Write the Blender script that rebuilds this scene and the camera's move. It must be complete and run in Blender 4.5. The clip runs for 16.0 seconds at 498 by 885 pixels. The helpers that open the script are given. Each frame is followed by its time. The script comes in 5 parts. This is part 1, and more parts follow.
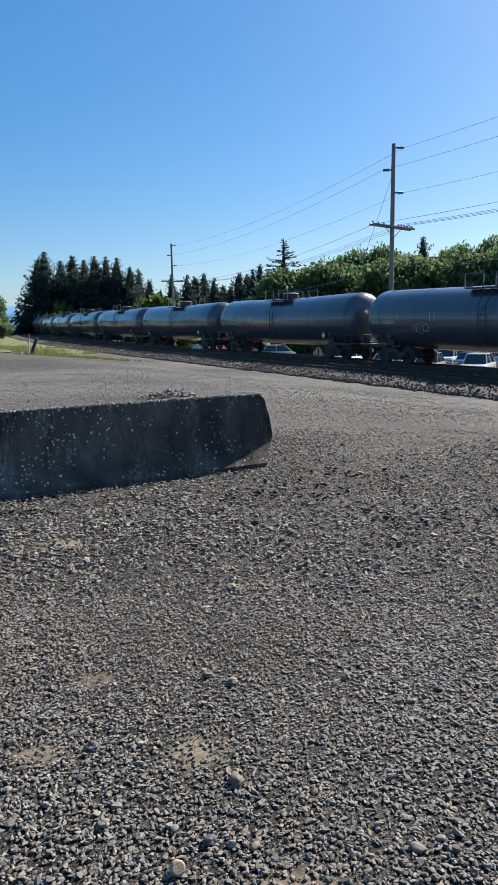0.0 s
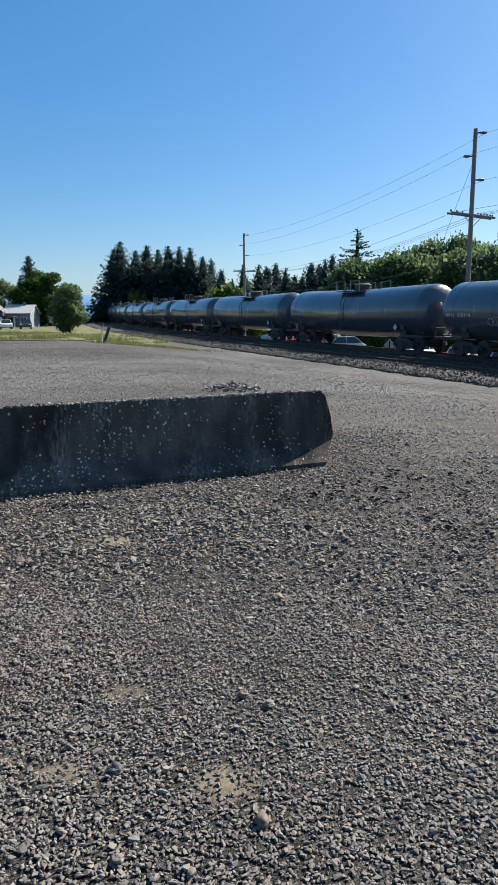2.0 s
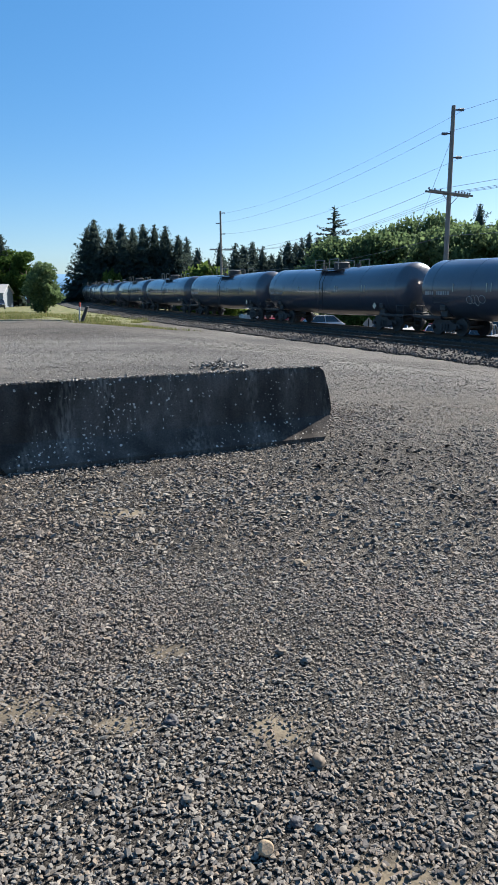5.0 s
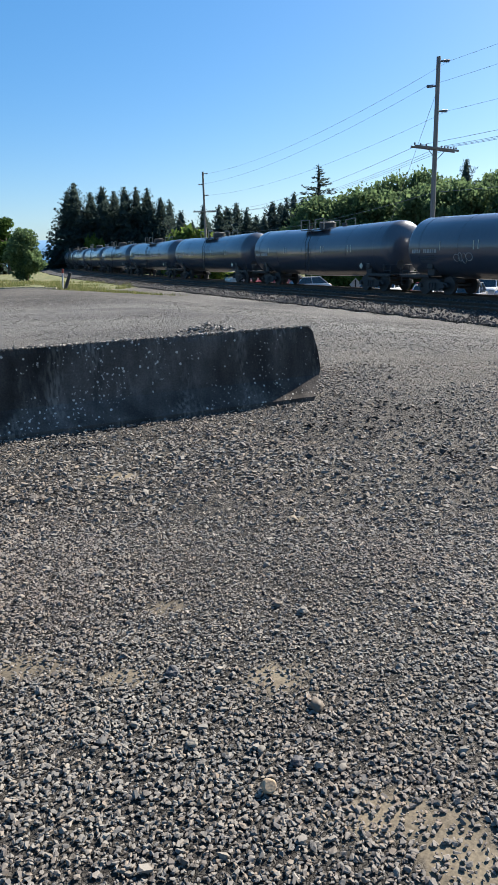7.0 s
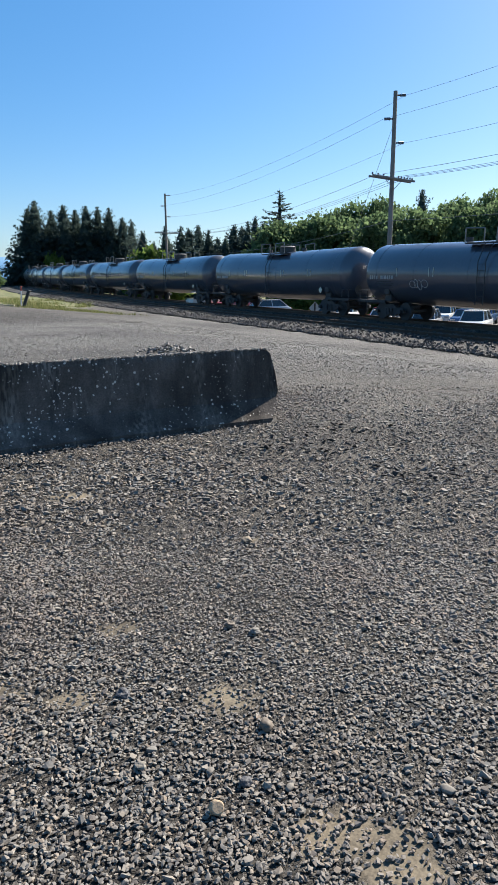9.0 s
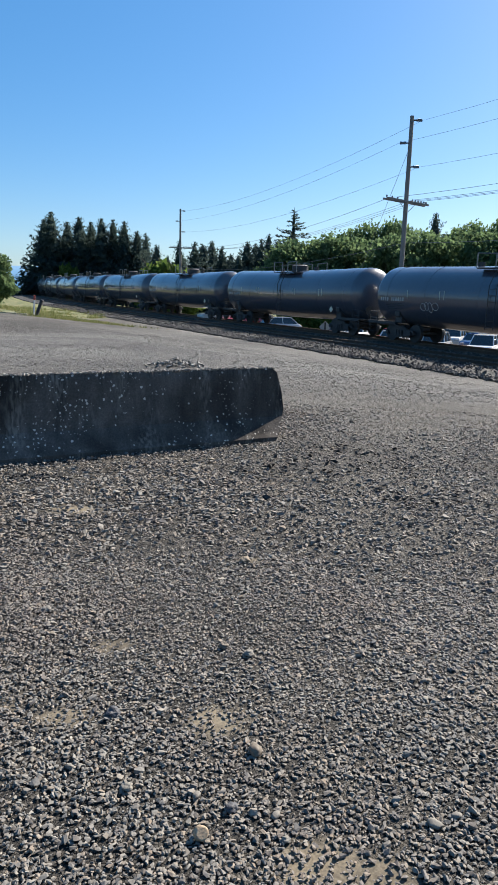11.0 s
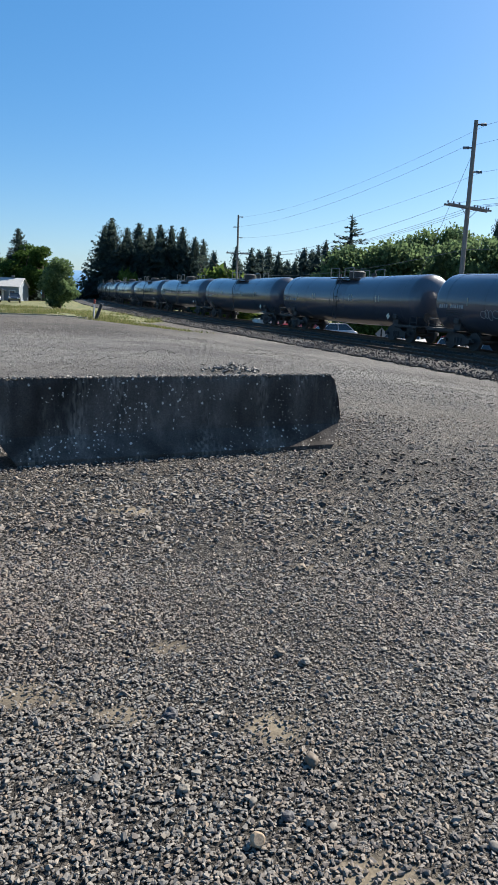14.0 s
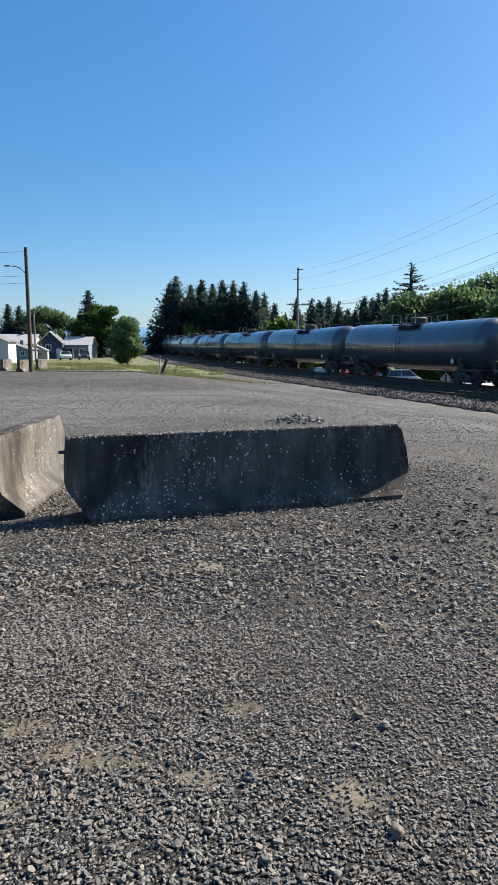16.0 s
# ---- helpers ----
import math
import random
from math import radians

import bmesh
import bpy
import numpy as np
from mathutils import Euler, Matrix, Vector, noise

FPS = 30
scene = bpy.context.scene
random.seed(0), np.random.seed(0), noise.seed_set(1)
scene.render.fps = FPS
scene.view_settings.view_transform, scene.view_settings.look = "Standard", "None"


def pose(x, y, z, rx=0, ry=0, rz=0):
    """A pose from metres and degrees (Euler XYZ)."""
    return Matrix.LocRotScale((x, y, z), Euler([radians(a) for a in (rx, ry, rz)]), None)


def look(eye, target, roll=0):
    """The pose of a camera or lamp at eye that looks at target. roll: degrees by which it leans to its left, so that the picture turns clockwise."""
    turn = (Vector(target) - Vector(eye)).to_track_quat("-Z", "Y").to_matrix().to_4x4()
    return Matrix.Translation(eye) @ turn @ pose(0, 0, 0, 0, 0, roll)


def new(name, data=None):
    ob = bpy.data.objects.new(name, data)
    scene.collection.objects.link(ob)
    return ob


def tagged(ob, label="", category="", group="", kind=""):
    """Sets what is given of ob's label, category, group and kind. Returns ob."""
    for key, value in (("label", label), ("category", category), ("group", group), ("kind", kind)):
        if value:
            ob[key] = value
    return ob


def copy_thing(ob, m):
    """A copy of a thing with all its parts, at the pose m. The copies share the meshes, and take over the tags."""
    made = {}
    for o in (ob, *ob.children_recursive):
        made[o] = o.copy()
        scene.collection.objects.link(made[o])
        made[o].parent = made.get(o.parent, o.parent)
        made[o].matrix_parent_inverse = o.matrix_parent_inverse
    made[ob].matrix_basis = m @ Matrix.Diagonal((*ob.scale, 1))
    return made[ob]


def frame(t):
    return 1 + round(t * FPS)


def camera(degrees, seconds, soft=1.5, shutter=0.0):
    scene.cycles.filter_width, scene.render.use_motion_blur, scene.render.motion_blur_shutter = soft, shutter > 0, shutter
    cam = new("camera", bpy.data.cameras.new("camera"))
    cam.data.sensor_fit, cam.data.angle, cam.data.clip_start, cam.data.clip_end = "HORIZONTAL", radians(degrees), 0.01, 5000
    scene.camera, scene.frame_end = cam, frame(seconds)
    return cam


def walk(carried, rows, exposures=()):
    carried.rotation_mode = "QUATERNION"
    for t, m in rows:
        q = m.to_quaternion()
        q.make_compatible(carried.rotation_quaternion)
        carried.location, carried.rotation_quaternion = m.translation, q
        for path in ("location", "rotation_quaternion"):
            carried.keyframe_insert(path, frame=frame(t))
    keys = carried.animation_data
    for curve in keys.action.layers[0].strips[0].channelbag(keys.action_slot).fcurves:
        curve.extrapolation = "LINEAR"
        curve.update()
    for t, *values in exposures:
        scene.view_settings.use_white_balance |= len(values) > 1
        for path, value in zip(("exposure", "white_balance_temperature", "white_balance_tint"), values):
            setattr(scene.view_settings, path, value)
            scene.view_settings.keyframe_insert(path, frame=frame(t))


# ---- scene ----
cam = camera(40.9, 16.0, soft=1.5)
PATH = [
    (0, (-0.001, 0.113, 1.44), (0.006, 2.083, 1.1), -1.0),
    (0.5, (0.142, 0.211, 1.442), (0.136, 2.185, 1.121), -0.9),
    (1, (0.195, 0.262, 1.492), (0.127, 2.237, 1.185), -0.3),
    (1.5, (0.191, 0.271, 1.484), (0.046, 2.239, 1.161), -0.1),
    (2, (0.086, 0.3, 1.476), (-0.109, 2.257, 1.11), -0.4),
    (2.5, (-0.001, 0.299, 1.453), (-0.187, 2.245, 1.034), -1.4),
    (3, (-0.046, 0.205, 1.424), (-0.179, 2.147, 0.966), -1.7),
    (3.5, (-0.062, 0.151, 1.416), (-0.142, 2.1, 0.975), -1.2),
    (4, (-0.088, 0.194, 1.427), (-0.151, 2.15, 1.018), -0.3),
    (4.5, (-0.13, 0.195, 1.439), (-0.215, 2.153, 1.042), 0.0),
    (4.7, (-0.141, 0.187, 1.449), (-0.252, 2.143, 1.043), -0.1),
    (6.8, (-0.149, 0.162, 1.416), (-0.282, 2.089, 0.896), -2.0),
    (7, (-0.156, 0.156, 1.418), (-0.251, 2.083, 0.891), -1.8),
    (7.5, (-0.112, 0.13, 1.425), (-0.122, 2.06, 0.901), -2.0),
    (8, (-0.033, 0.083, 1.42), (-0.01, 2.018, 0.912), -2.1),
    (8.5, (-0.081, 0.099, 1.426), (-0.06, 2.04, 0.943), -1.7),
    (8.7, (-0.13, 0.125, 1.428), (-0.102, 2.067, 0.95), -1.0),
    (10.8, (-0.125, 0.119, 1.447), (-0.117, 2.076, 1.032), 1.1),
    (11, (-0.108, 0.119, 1.456), (-0.101, 2.074, 1.032), 1.5),
    (11.5, (0.003, 0.172, 1.464), (0.013, 2.128, 1.046), 2.6),
    (12, (0.013, 0.139, 1.483), (0.009, 2.101, 1.091), 3.0),
    (12.5, (-0.095, 0.081, 1.473), (-0.132, 2.046, 1.102), 3.3),
    (13, (-0.137, 0.09, 1.473), (-0.22, 2.052, 1.092), 3.0),
    (13.5, (-0.155, 0.111, 1.468), (-0.275, 2.067, 1.067), 2.7),
    (14, (-0.149, 0.113, 1.461), (-0.297, 2.065, 1.048), 2.0),
    (14.5, (-0.156, 0.11, 1.465), (-0.327, 2.058, 1.049), 1.5),
    (15, (-0.161, 0.11, 1.467), (-0.371, 2.057, 1.059), 0.9),
    (15.5, (-0.168, 0.108, 1.482), (-0.45, 2.055, 1.123), 0.1),
    (16, (-0.18, 0.077, 1.506), (-0.522, 2.028, 1.234), -0.1),
]
walk(cam, [(t, look(eye, target, roll)) for t, eye, target, roll in PATH], [(0.0, 1.3), (1.5, 1.28), (3.0, 1.4), (4.5, 1.47), (8.0, 1.49), (11.5, 1.44), (14.5, 1.41), (16.0, 1.35)])

# ---- light ----
SUN_AZ, SUN_EL = radians(46.0), radians(38.0)      # bearing to the right of straight ahead, height
SUN_DIR = Vector((math.sin(SUN_AZ) * math.cos(SUN_EL), math.cos(SUN_AZ) * math.cos(SUN_EL), math.sin(SUN_EL)))
world = bpy.data.worlds.new("sky")
scene.world = world
world.use_nodes = True
wn = world.node_tree.nodes
sky = wn.new("ShaderNodeTexSky")
sky.sky_type, sky.sun_disc = "NISHITA", False
sky.sun_elevation, sky.sun_rotation = SUN_EL, SUN_AZ
sky.air_density, sky.dust_density, sky.ozone_density, sky.altitude = 1.0, 0.8, 3.0, 100
wn["Background"].inputs["Strength"].default_value = 0.053
rich = wn.new("ShaderNodeHueSaturation")
rich.inputs["Saturation"].default_value, rich.inputs["Hue"].default_value = 1.34, 0.502
veil = wn.new("ShaderNodeMix")                     # thin even summer haze over the whole dome
veil.data_type = "RGBA"
veil.inputs["Factor"].default_value = 0.25
veil.inputs["B"].default_value = (1.1, 3.7, 7.4, 1)
world.node_tree.links.new(sky.outputs[0], rich.inputs["Color"])
world.node_tree.links.new(rich.outputs[0], veil.inputs["A"])
world.node_tree.links.new(veil.outputs["Result"], wn["Background"].inputs["Color"])
sun_lamp = new("sun", bpy.data.lights.new("sun", "SUN"))
sun_lamp.data.energy, sun_lamp.data.angle, sun_lamp.data.color = 5.0, radians(0.53), (1.0, 0.93, 0.83)
sun_lamp.matrix_world = look(SUN_DIR * 60, (0, 0, 0))


# ---- materials ----
def ramp_set(node, stops):
    e = node.color_ramp.elements
    while len(e) < len(stops):
        e.new(0.5)
    for el, (p, c) in zip(e, stops):
        el.position, el.color = p, (*c, 1)


def material(name, stops, scale=6.0, fine=60.0, rough=0.7, metal=0.0, bump=0.3, depth=0.01, source="noise", spec=0.5, coords="Object", stretch=(1, 1, 1), coat=0.0):
    """Colour ramp over two scales of noise (or a random value), with fine relief."""
    m = bpy.data.materials.new(name)
    m.use_nodes = True
    nt = m.node_tree
    n, l = nt.nodes, nt.links
    bs = n["Principled BSDF"]
    tc = n.new("ShaderNodeTexCoord")
    mp = n.new("ShaderNodeMapping")
    mp.inputs["Scale"].default_value = stretch
    l.new(tc.outputs[coords], mp.inputs["Vector"])
    big, small = n.new("ShaderNodeTexNoise"), n.new("ShaderNodeTexNoise")
    for t, s in ((big, scale), (small, fine)):
        t.inputs["Scale"].default_value, t.inputs["Detail"].default_value = s, 5
        l.new(mp.outputs[0], t.inputs["Vector"])
    mix = n.new("ShaderNodeMath")
    mix.operation = "MULTIPLY_ADD"
    mix.inputs[1].default_value = 0.6
    half = n.new("ShaderNodeMath")
    half.operation = "MULTIPLY"
    half.inputs[1].default_value = 0.4
    if source == "island":
        g = n.new("ShaderNodeNewGeometry")
        l.new(g.outputs["Random Per Island"], mix.inputs[0])
        mix.inputs[1].default_value = 0.85
        half.inputs[1].default_value = 0.15
    elif source == "object":
        g = n.new("ShaderNodeObjectInfo")
        l.new(g.outputs["Random"], mix.inputs[0])
    else:
        l.new(big.outputs["Fac"], mix.inputs[0])
    l.new(small.outputs["Fac"], half.inputs[0])
    l.new(half.outputs[0], mix.inputs[2])
    r = n.new("ShaderNodeValToRGB")
    ramp_set(r, stops)
    l.new(mix.outputs[0], r.inputs[0])
    l.new(r.outputs[0], bs.inputs["Base Color"])
    bs.inputs["Roughness"].default_value, bs.inputs["Metallic"].default_value = rough, metal
    bs.inputs["Specular IOR Level"].default_value = spec
    bs.inputs["Coat Weight"].default_value = coat
    if bump:
        b = n.new("ShaderNodeBump")
        b.inputs["Strength"].default_value, b.inputs["Distance"].default_value = bump, depth
        l.new(small.outputs["Fac"], b.inputs["Height"])
        l.new(b.outputs[0], bs.inputs["Normal"])
    return m


def shades(c, spread=0.25, lo=0.3, hi=0.7):
    return [(lo, tuple(v * (1 - spread) for v in c)), (hi, tuple(min(1, v * (1 + spread)) for v in c))]


def leaf_material(name, stops):
    m = material(name, stops, source="island", rough=0.9, bump=0, spec=0.06)
    n, l = m.node_tree.nodes, m.node_tree.links
    tr, ms = n.new("ShaderNodeBsdfTranslucent"), n.new("ShaderNodeMixShader")
    ms.inputs[0].default_value = 0.5
    ramp = next(x for x in n if x.type == "VALTORGB")
    l.new(ramp.outputs[0], tr.inputs["Color"])
    l.new(n["Principled BSDF"].outputs[0], ms.inputs[1])
    l.new(tr.outputs[0], ms.inputs[2])
    l.new(ms.outputs[0], n["Material Output"].inputs["Surface"])
    return m


M = {}
def stone_material(name, dust=0.45, lift=1.0):
    """Crushed rock: every chip its own grey, some brown, tan or bluish, dusted with brown soil in places."""
    tones = ((0.0, (0.07, 0.068, 0.066)), (0.12, (0.115, 0.104, 0.098)), (0.24, (0.17, 0.152, 0.132)), (0.36, (0.125, 0.124, 0.124)), (0.48, (0.195, 0.182, 0.165)), (0.60, (0.145, 0.14, 0.133)), (0.72, (0.22, 0.208, 0.19)), (0.84, (0.20, 0.16, 0.125)), (0.93, (0.26, 0.245, 0.222)), (1.0, (0.34, 0.315, 0.28)))
    m = material(name, [(p, (c[0] * lift * 1.02, c[1] * lift, c[2] * lift * 0.97)) for p, c in tones], source="island", fine=90, rough=0.85, bump=0.5, depth=0.003, spec=0.3)
    n, l = m.node_tree.nodes, m.node_tree.links
    ramp = next(x for x in n if x.type == "VALTORGB")
    tc = next(x for x in n if x.type == "TEX_COORD")
    soil = n.new("ShaderNodeTexNoise")
    soil.inputs["Scale"].default_value, soil.inputs["Detail"].default_value = 0.9, 5
    l.new(tc.outputs["Object"], soil.inputs["Vector"])
    amount = n.new("ShaderNodeMapRange")
    amount.inputs["From Min"].default_value, amount.inputs["From Max"].default_value, amount.inputs["To Max"].default_value = 0.45, 0.66, dust
    l.new(soil.outputs["Fac"], amount.inputs["Value"])
    brown = n.new("ShaderNodeMix")
    brown.data_type = "RGBA"
    brown.inputs["B"].default_value = (0.125, 0.088, 0.068, 1)
    l.new(amount.outputs[0], brown.inputs["Factor"])
    l.new(ramp.outputs[0], brown.inputs["A"])
    l.new(brown.outputs["Result"], n["Principled BSDF"].inputs["Base Color"])
    return m


M["stone"] = stone_material("crushed_stone", 0.3, 0.86)
M["grit"] = material("pale_grit", [(0.0, (0.06, 0.057, 0.052)), (0.6, (0.155, 0.147, 0.135)), (1.0, (0.3, 0.285, 0.26))], source="island", fine=60, rough=0.9, bump=0.3, depth=0.004)
M["ballast_stone"] = material("ballast_stone", [(0.0, (0.02, 0.019, 0.018)), (0.6, (0.055, 0.05, 0.046)), (1.0, (0.15, 0.138, 0.124))], source="island", fine=30, rough=0.85, bump=0.3)
M["ballast"] = material("ballast_bed", [(0.3, (0.008, 0.008, 0.008)), (0.7, (0.03, 0.028, 0.026))], scale=9, fine=25, rough=0.9, bump=1.0, depth=0.05)
M["rail"] = material("rusty_rail", [(0.3, (0.05, 0.028, 0.018)), (0.7, (0.11, 0.065, 0.04))], scale=3, fine=50, rough=0.6, metal=0.3)
M["tie"] = material("creosote_timber", [(0.3, (0.03, 0.024, 0.02)), (0.7, (0.08, 0.065, 0.05))], scale=4, fine=40, stretch=(1, 8, 8), rough=0.9)
M["tank"] = material("black_tank_paint", [(0.25, (0.048, 0.053, 0.07)), (0.6, (0.064, 0.07, 0.088)), (0.85, (0.092, 0.094, 0.103))], scale=0.8, fine=9, stretch=(1, 1, 0.35), rough=0.3, bump=0.015, depth=0.01, spec=0.5, coat=0.8)
M["tank"].node_tree.nodes["Principled BSDF"].inputs["Coat Roughness"].default_value = 0.1
M["tank"].node_tree.nodes["Principled BSDF"].inputs["Coat IOR"].default_value = 1.5
M["tank_dull"] = material("dull_black_steel", [(0.25, (0.018, 0.019, 0.022)), (0.8, (0.045, 0.043, 0.042))], scale=2, fine=20, rough=0.6, bump=0.1)
M["steel"] = material("worn_steel", [(0.3, (0.10, 0.10, 0.10)), (0.7, (0.3, 0.29, 0.28))], scale=5, fine=40, rough=0.4, metal=0.8)
M["stencil"] = material("white_stencil", shades((0.32, 0.32, 0.31), 0.35), scale=3, fine=25, rough=0.6, bump=0)
M["reflector"] = material("reflector_tape", shades((0.55, 0.52, 0.42), 0.2), scale=3, fine=25, rough=0.3, bump=0)
M["pole"] = material("weathered_pole", [(0.3, (0.11, 0.10, 0.092)), (0.7, (0.25, 0.23, 0.21))], scale=3, fine=20, stretch=(6, 6, 0.5), rough=0.85)
M["pole_brown"] = material("brown_pole", [(0.3, (0.05, 0.03, 0.022)), (0.7, (0.12, 0.075, 0.055))], scale=3, fine=20, stretch=(6, 6, 0.5), rough=0.85)
M["wire"] = material("wire_metal", shades((0.12, 0.12, 0.13), 0.2), rough=0.5, bump=0)
M["insulator"] = material("insulator", shades((0.06, 0.06, 0.07), 0.3), rough=0.35, bump=0.05)
M["bark"] = material("bark", [(0.3, (0.05, 0.038, 0.028)), (0.7, (0.13, 0.1, 0.075))], scale=3, fine=16, stretch=(3, 3, 0.6), rough=0.9, bump=0.8, depth=0.03)
M["fir"] = leaf_material("fir_needles", [(0.0, (0.036, 0.055, 0.052)), (0.6, (0.055, 0.08, 0.072)), (1.0, (0.08, 0.108, 0.088))])
M["leaf"] = leaf_material("maple_leaves", [(0.0, (0.065, 0.10, 0.052)), (0.5, (0.105, 0.158, 0.072)), (1.0, (0.155, 0.22, 0.098))])
M["leaf_dark"] = leaf_material("dark_leaves", [(0.0, (0.02, 0.045, 0.012)), (0.5, (0.045, 0.085, 0.02)), (1.0, (0.08, 0.13, 0.035))])
M["leaf_pale"] = leaf_material("pale_leaves", [(0.0, (0.05, 0.085, 0.02)), (0.5, (0.095, 0.145, 0.035)), (1.0, (0.15, 0.2, 0.055))])
M["grass"] = leaf_material("grass_blades", [(0.0, (0.06, 0.085, 0.025)), (0.5, (0.135, 0.15, 0.055)), (1.0, (0.26, 0.23, 0.12))])
M["far_wood"] = leaf_material("far_woods", [(0.0, (0.02, 0.04, 0.02)), (1.0, (0.06, 0.09, 0.04))])
M["hill"] = material("far_hill_haze", [(0.3, (0.05, 0.10, 0.16)), (0.7, (0.07, 0.13, 0.2))], scale=0.004, fine=0.02, rough=1, bump=0)
# faint blue glow: distance haze put into the hill's colour
_hb = M["hill"].node_tree.nodes["Principled BSDF"].inputs
_hb["Emission Color"].default_value, _hb["Emission Strength"].default_value = (0.032, 0.085, 0.15, 1), 1.0
M["white_paint"] = material("white_paint", shades((0.5, 0.5, 0.49), 0.12), scale=2, fine=20, rough=0.6, bump=0.05)
M["black_paint"] = material("black_paint", shades((0.02, 0.02, 0.02), 0.3), scale=4, fine=30, rough=0.55, bump=0.1)
M["red_paint"] = material("faded_red", shades((0.4, 0.07, 0.04), 0.3), scale=4, fine=30, rough=0.6, bump=0.05)
M["glass"] = material("dark_glass", shades((0.02, 0.025, 0.03), 0.2), scale=1, fine=3, rough=0.06, bump=0, spec=0.8)
M["tyre"] = material("tyre", shades((0.02, 0.02, 0.02), 0.2), scale=9, fine=60, rough=0.8)
M["rim"] = material("alloy_rim", shades((0.4, 0.4, 0.42), 0.15), rough=0.3, metal=0.8, bump=0)
M["kerb"] = material("dry_edge_strip", [(0.3, (0.2, 0.185, 0.13)), (0.7, (0.3, 0.28, 0.2))], scale=2, fine=20, rough=0.9)
M["navy"] = material("navy_siding", shades((0.03, 0.045, 0.08), 0.2), scale=1, fine=12, stretch=(1, 1, 6), rough=0.7)
M["grey_siding"] = material("grey_siding", shades((0.16, 0.19, 0.22), 0.15), scale=1, fine=12, stretch=(1, 1, 6), rough=0.75)
M["cream"] = material("cream_siding", shades((0.36, 0.345, 0.31), 0.12), scale=1, fine=12, stretch=(1, 1, 6), rough=0.75)
M["shingle"] = material("roof_shingle", shades((0.12, 0.12, 0.125), 0.35), scale=2, fine=14, rough=0.9, bump=0.6)
M["shingle_pale"] = material("pale_roof", shades((0.34, 0.34, 0.335), 0.15), scale=2, fine=14, rough=0.7, bump=0.3)


def ground_material():
    m = bpy.data.materials.new("gravel_ground")
    m.use_nodes = True
    nt = m.node_tree
    n, l = nt.nodes, nt.links
    bs = n["Principled BSDF"]
    tc = n.new("ShaderNodeTexCoord")

    def noise_tex(scale, detail=4, vec=None):
        t = n.new("ShaderNodeTexNoise")
        t.inputs["Scale"].default_value, t.inputs["Detail"].default_value = scale, detail
        l.new(vec or tc.outputs["Object"], t.inputs["Vector"])
        return t

    def ramp(src, stops):
        r = n.new("ShaderNodeValToRGB")
        ramp_set(r, stops)
        l.new(src, r.inputs[0])
        return r

    def mix(fac, a, b, mode="MIX"):
        x = n.new("ShaderNodeMix")
        x.data_type, x.blend_type = "RGBA", mode
        if isinstance(fac, float):
            x.inputs["Factor"].default_value = fac
        else:
            l.new(fac, x.inputs["Factor"])
        l.new(a, x.inputs["A"])
        l.new(b, x.inputs["B"])
        return x.outputs["Result"]

    # chips: random shade for each cell, at two sizes
    cells, edges = [], []
    bend = n.new("ShaderNodeMix")
    bend.data_type = "RGBA"
    bend.inputs["Factor"].default_value = 0.012
    l.new(tc.outputs["Object"], bend.inputs["A"])
    l.new(noise_tex(30, 3).outputs["Color"], bend.inputs["B"])
    for s in (100, 62):
        for feature, held in (("F1", cells), ("DISTANCE_TO_EDGE", edges)):
            v = n.new("ShaderNodeTexVoronoi")
            v.feature = feature
            v.inputs["Scale"].default_value = s
            l.new(bend.outputs["Result"], v.inputs["Vector"])
            held.append(v)
    # dark tones stand for the shade in gaps between the loose stones
    shade = [ramp(c.outputs["Color"], [(0.15, (0.026, 0.024, 0.021)), (0.5, (0.055, 0.05, 0.044)), (0.85, (0.105, 0.096, 0.085))]) for c in cells]
    pick = noise_tex(11, 3)
    which = ramp(pick.outputs["Fac"], [(0.49, (0, 0, 0)), (0.51, (1, 1, 1))]).outputs[0]
    # dark joints: shade between the chips put into the colour
    joint = [ramp(e.outputs["Distance"], [(0.0, (0.45, 0.45, 0.45)), (0.12, (1, 1, 1))]).outputs[0] for e in edges]
    flat_top = mix(which, joint[0], joint[1])
    base = mix(which, shade[0].outputs[0], shade[1].outputs[0])
    tilt = mix(which, cells[0].outputs["Color"], cells[1].outputs["Color"])
    base = mix(1.0, base, flat_top, "MULTIPLY")
    # sandy fines in patches
    sand_col = ramp(noise_tex(120, 3).outputs["Fac"], [(0.3, (0.11, 0.092, 0.066)), (0.7, (0.215, 0.18, 0.13))])
    sand = n.new("ShaderNodeAttribute")
    sand.attribute_name = "sand"
    edge = n.new("ShaderNodeMath")
    edge.operation = "MULTIPLY_ADD"
    edge.inputs[1].default_value = 0.55
    l.new(noise_tex(14, 6).outputs["Fac"], edge.inputs[0])
    l.new(sand.outputs["Fac"], edge.inputs[2])
    sandy = ramp(edge.outputs[0], [(0.42, (0, 0, 0)), (0.66, (0.97, 0.97, 0.97))]).outputs[0]
    base = mix(sandy, base, sand_col.outputs[0])
    # packed, paler wheel tracks further out
    mp = n.new("ShaderNodeMapping")
    mp.inputs["Rotation"].default_value = (0, 0, radians(-24))
    mp.inputs["Scale"].default_value = (0.07, 0.5, 1)
    l.new(tc.outputs["Object"], mp.inputs["Vector"])
    lane = noise_tex(1.3, 9, mp.outputs[0])
    lane.inputs["Distortion"].default_value = 0.6
    lane_col = ramp(lane.outputs["Fac"], [(0.3, (0.82, 0.82, 0.82)), (0.5, (1.0, 1.0, 1.0)), (0.7, (1.22, 1.21, 1.19))])
    base = mix(1.0, base, lane_col.outputs[0], "MULTIPLY")
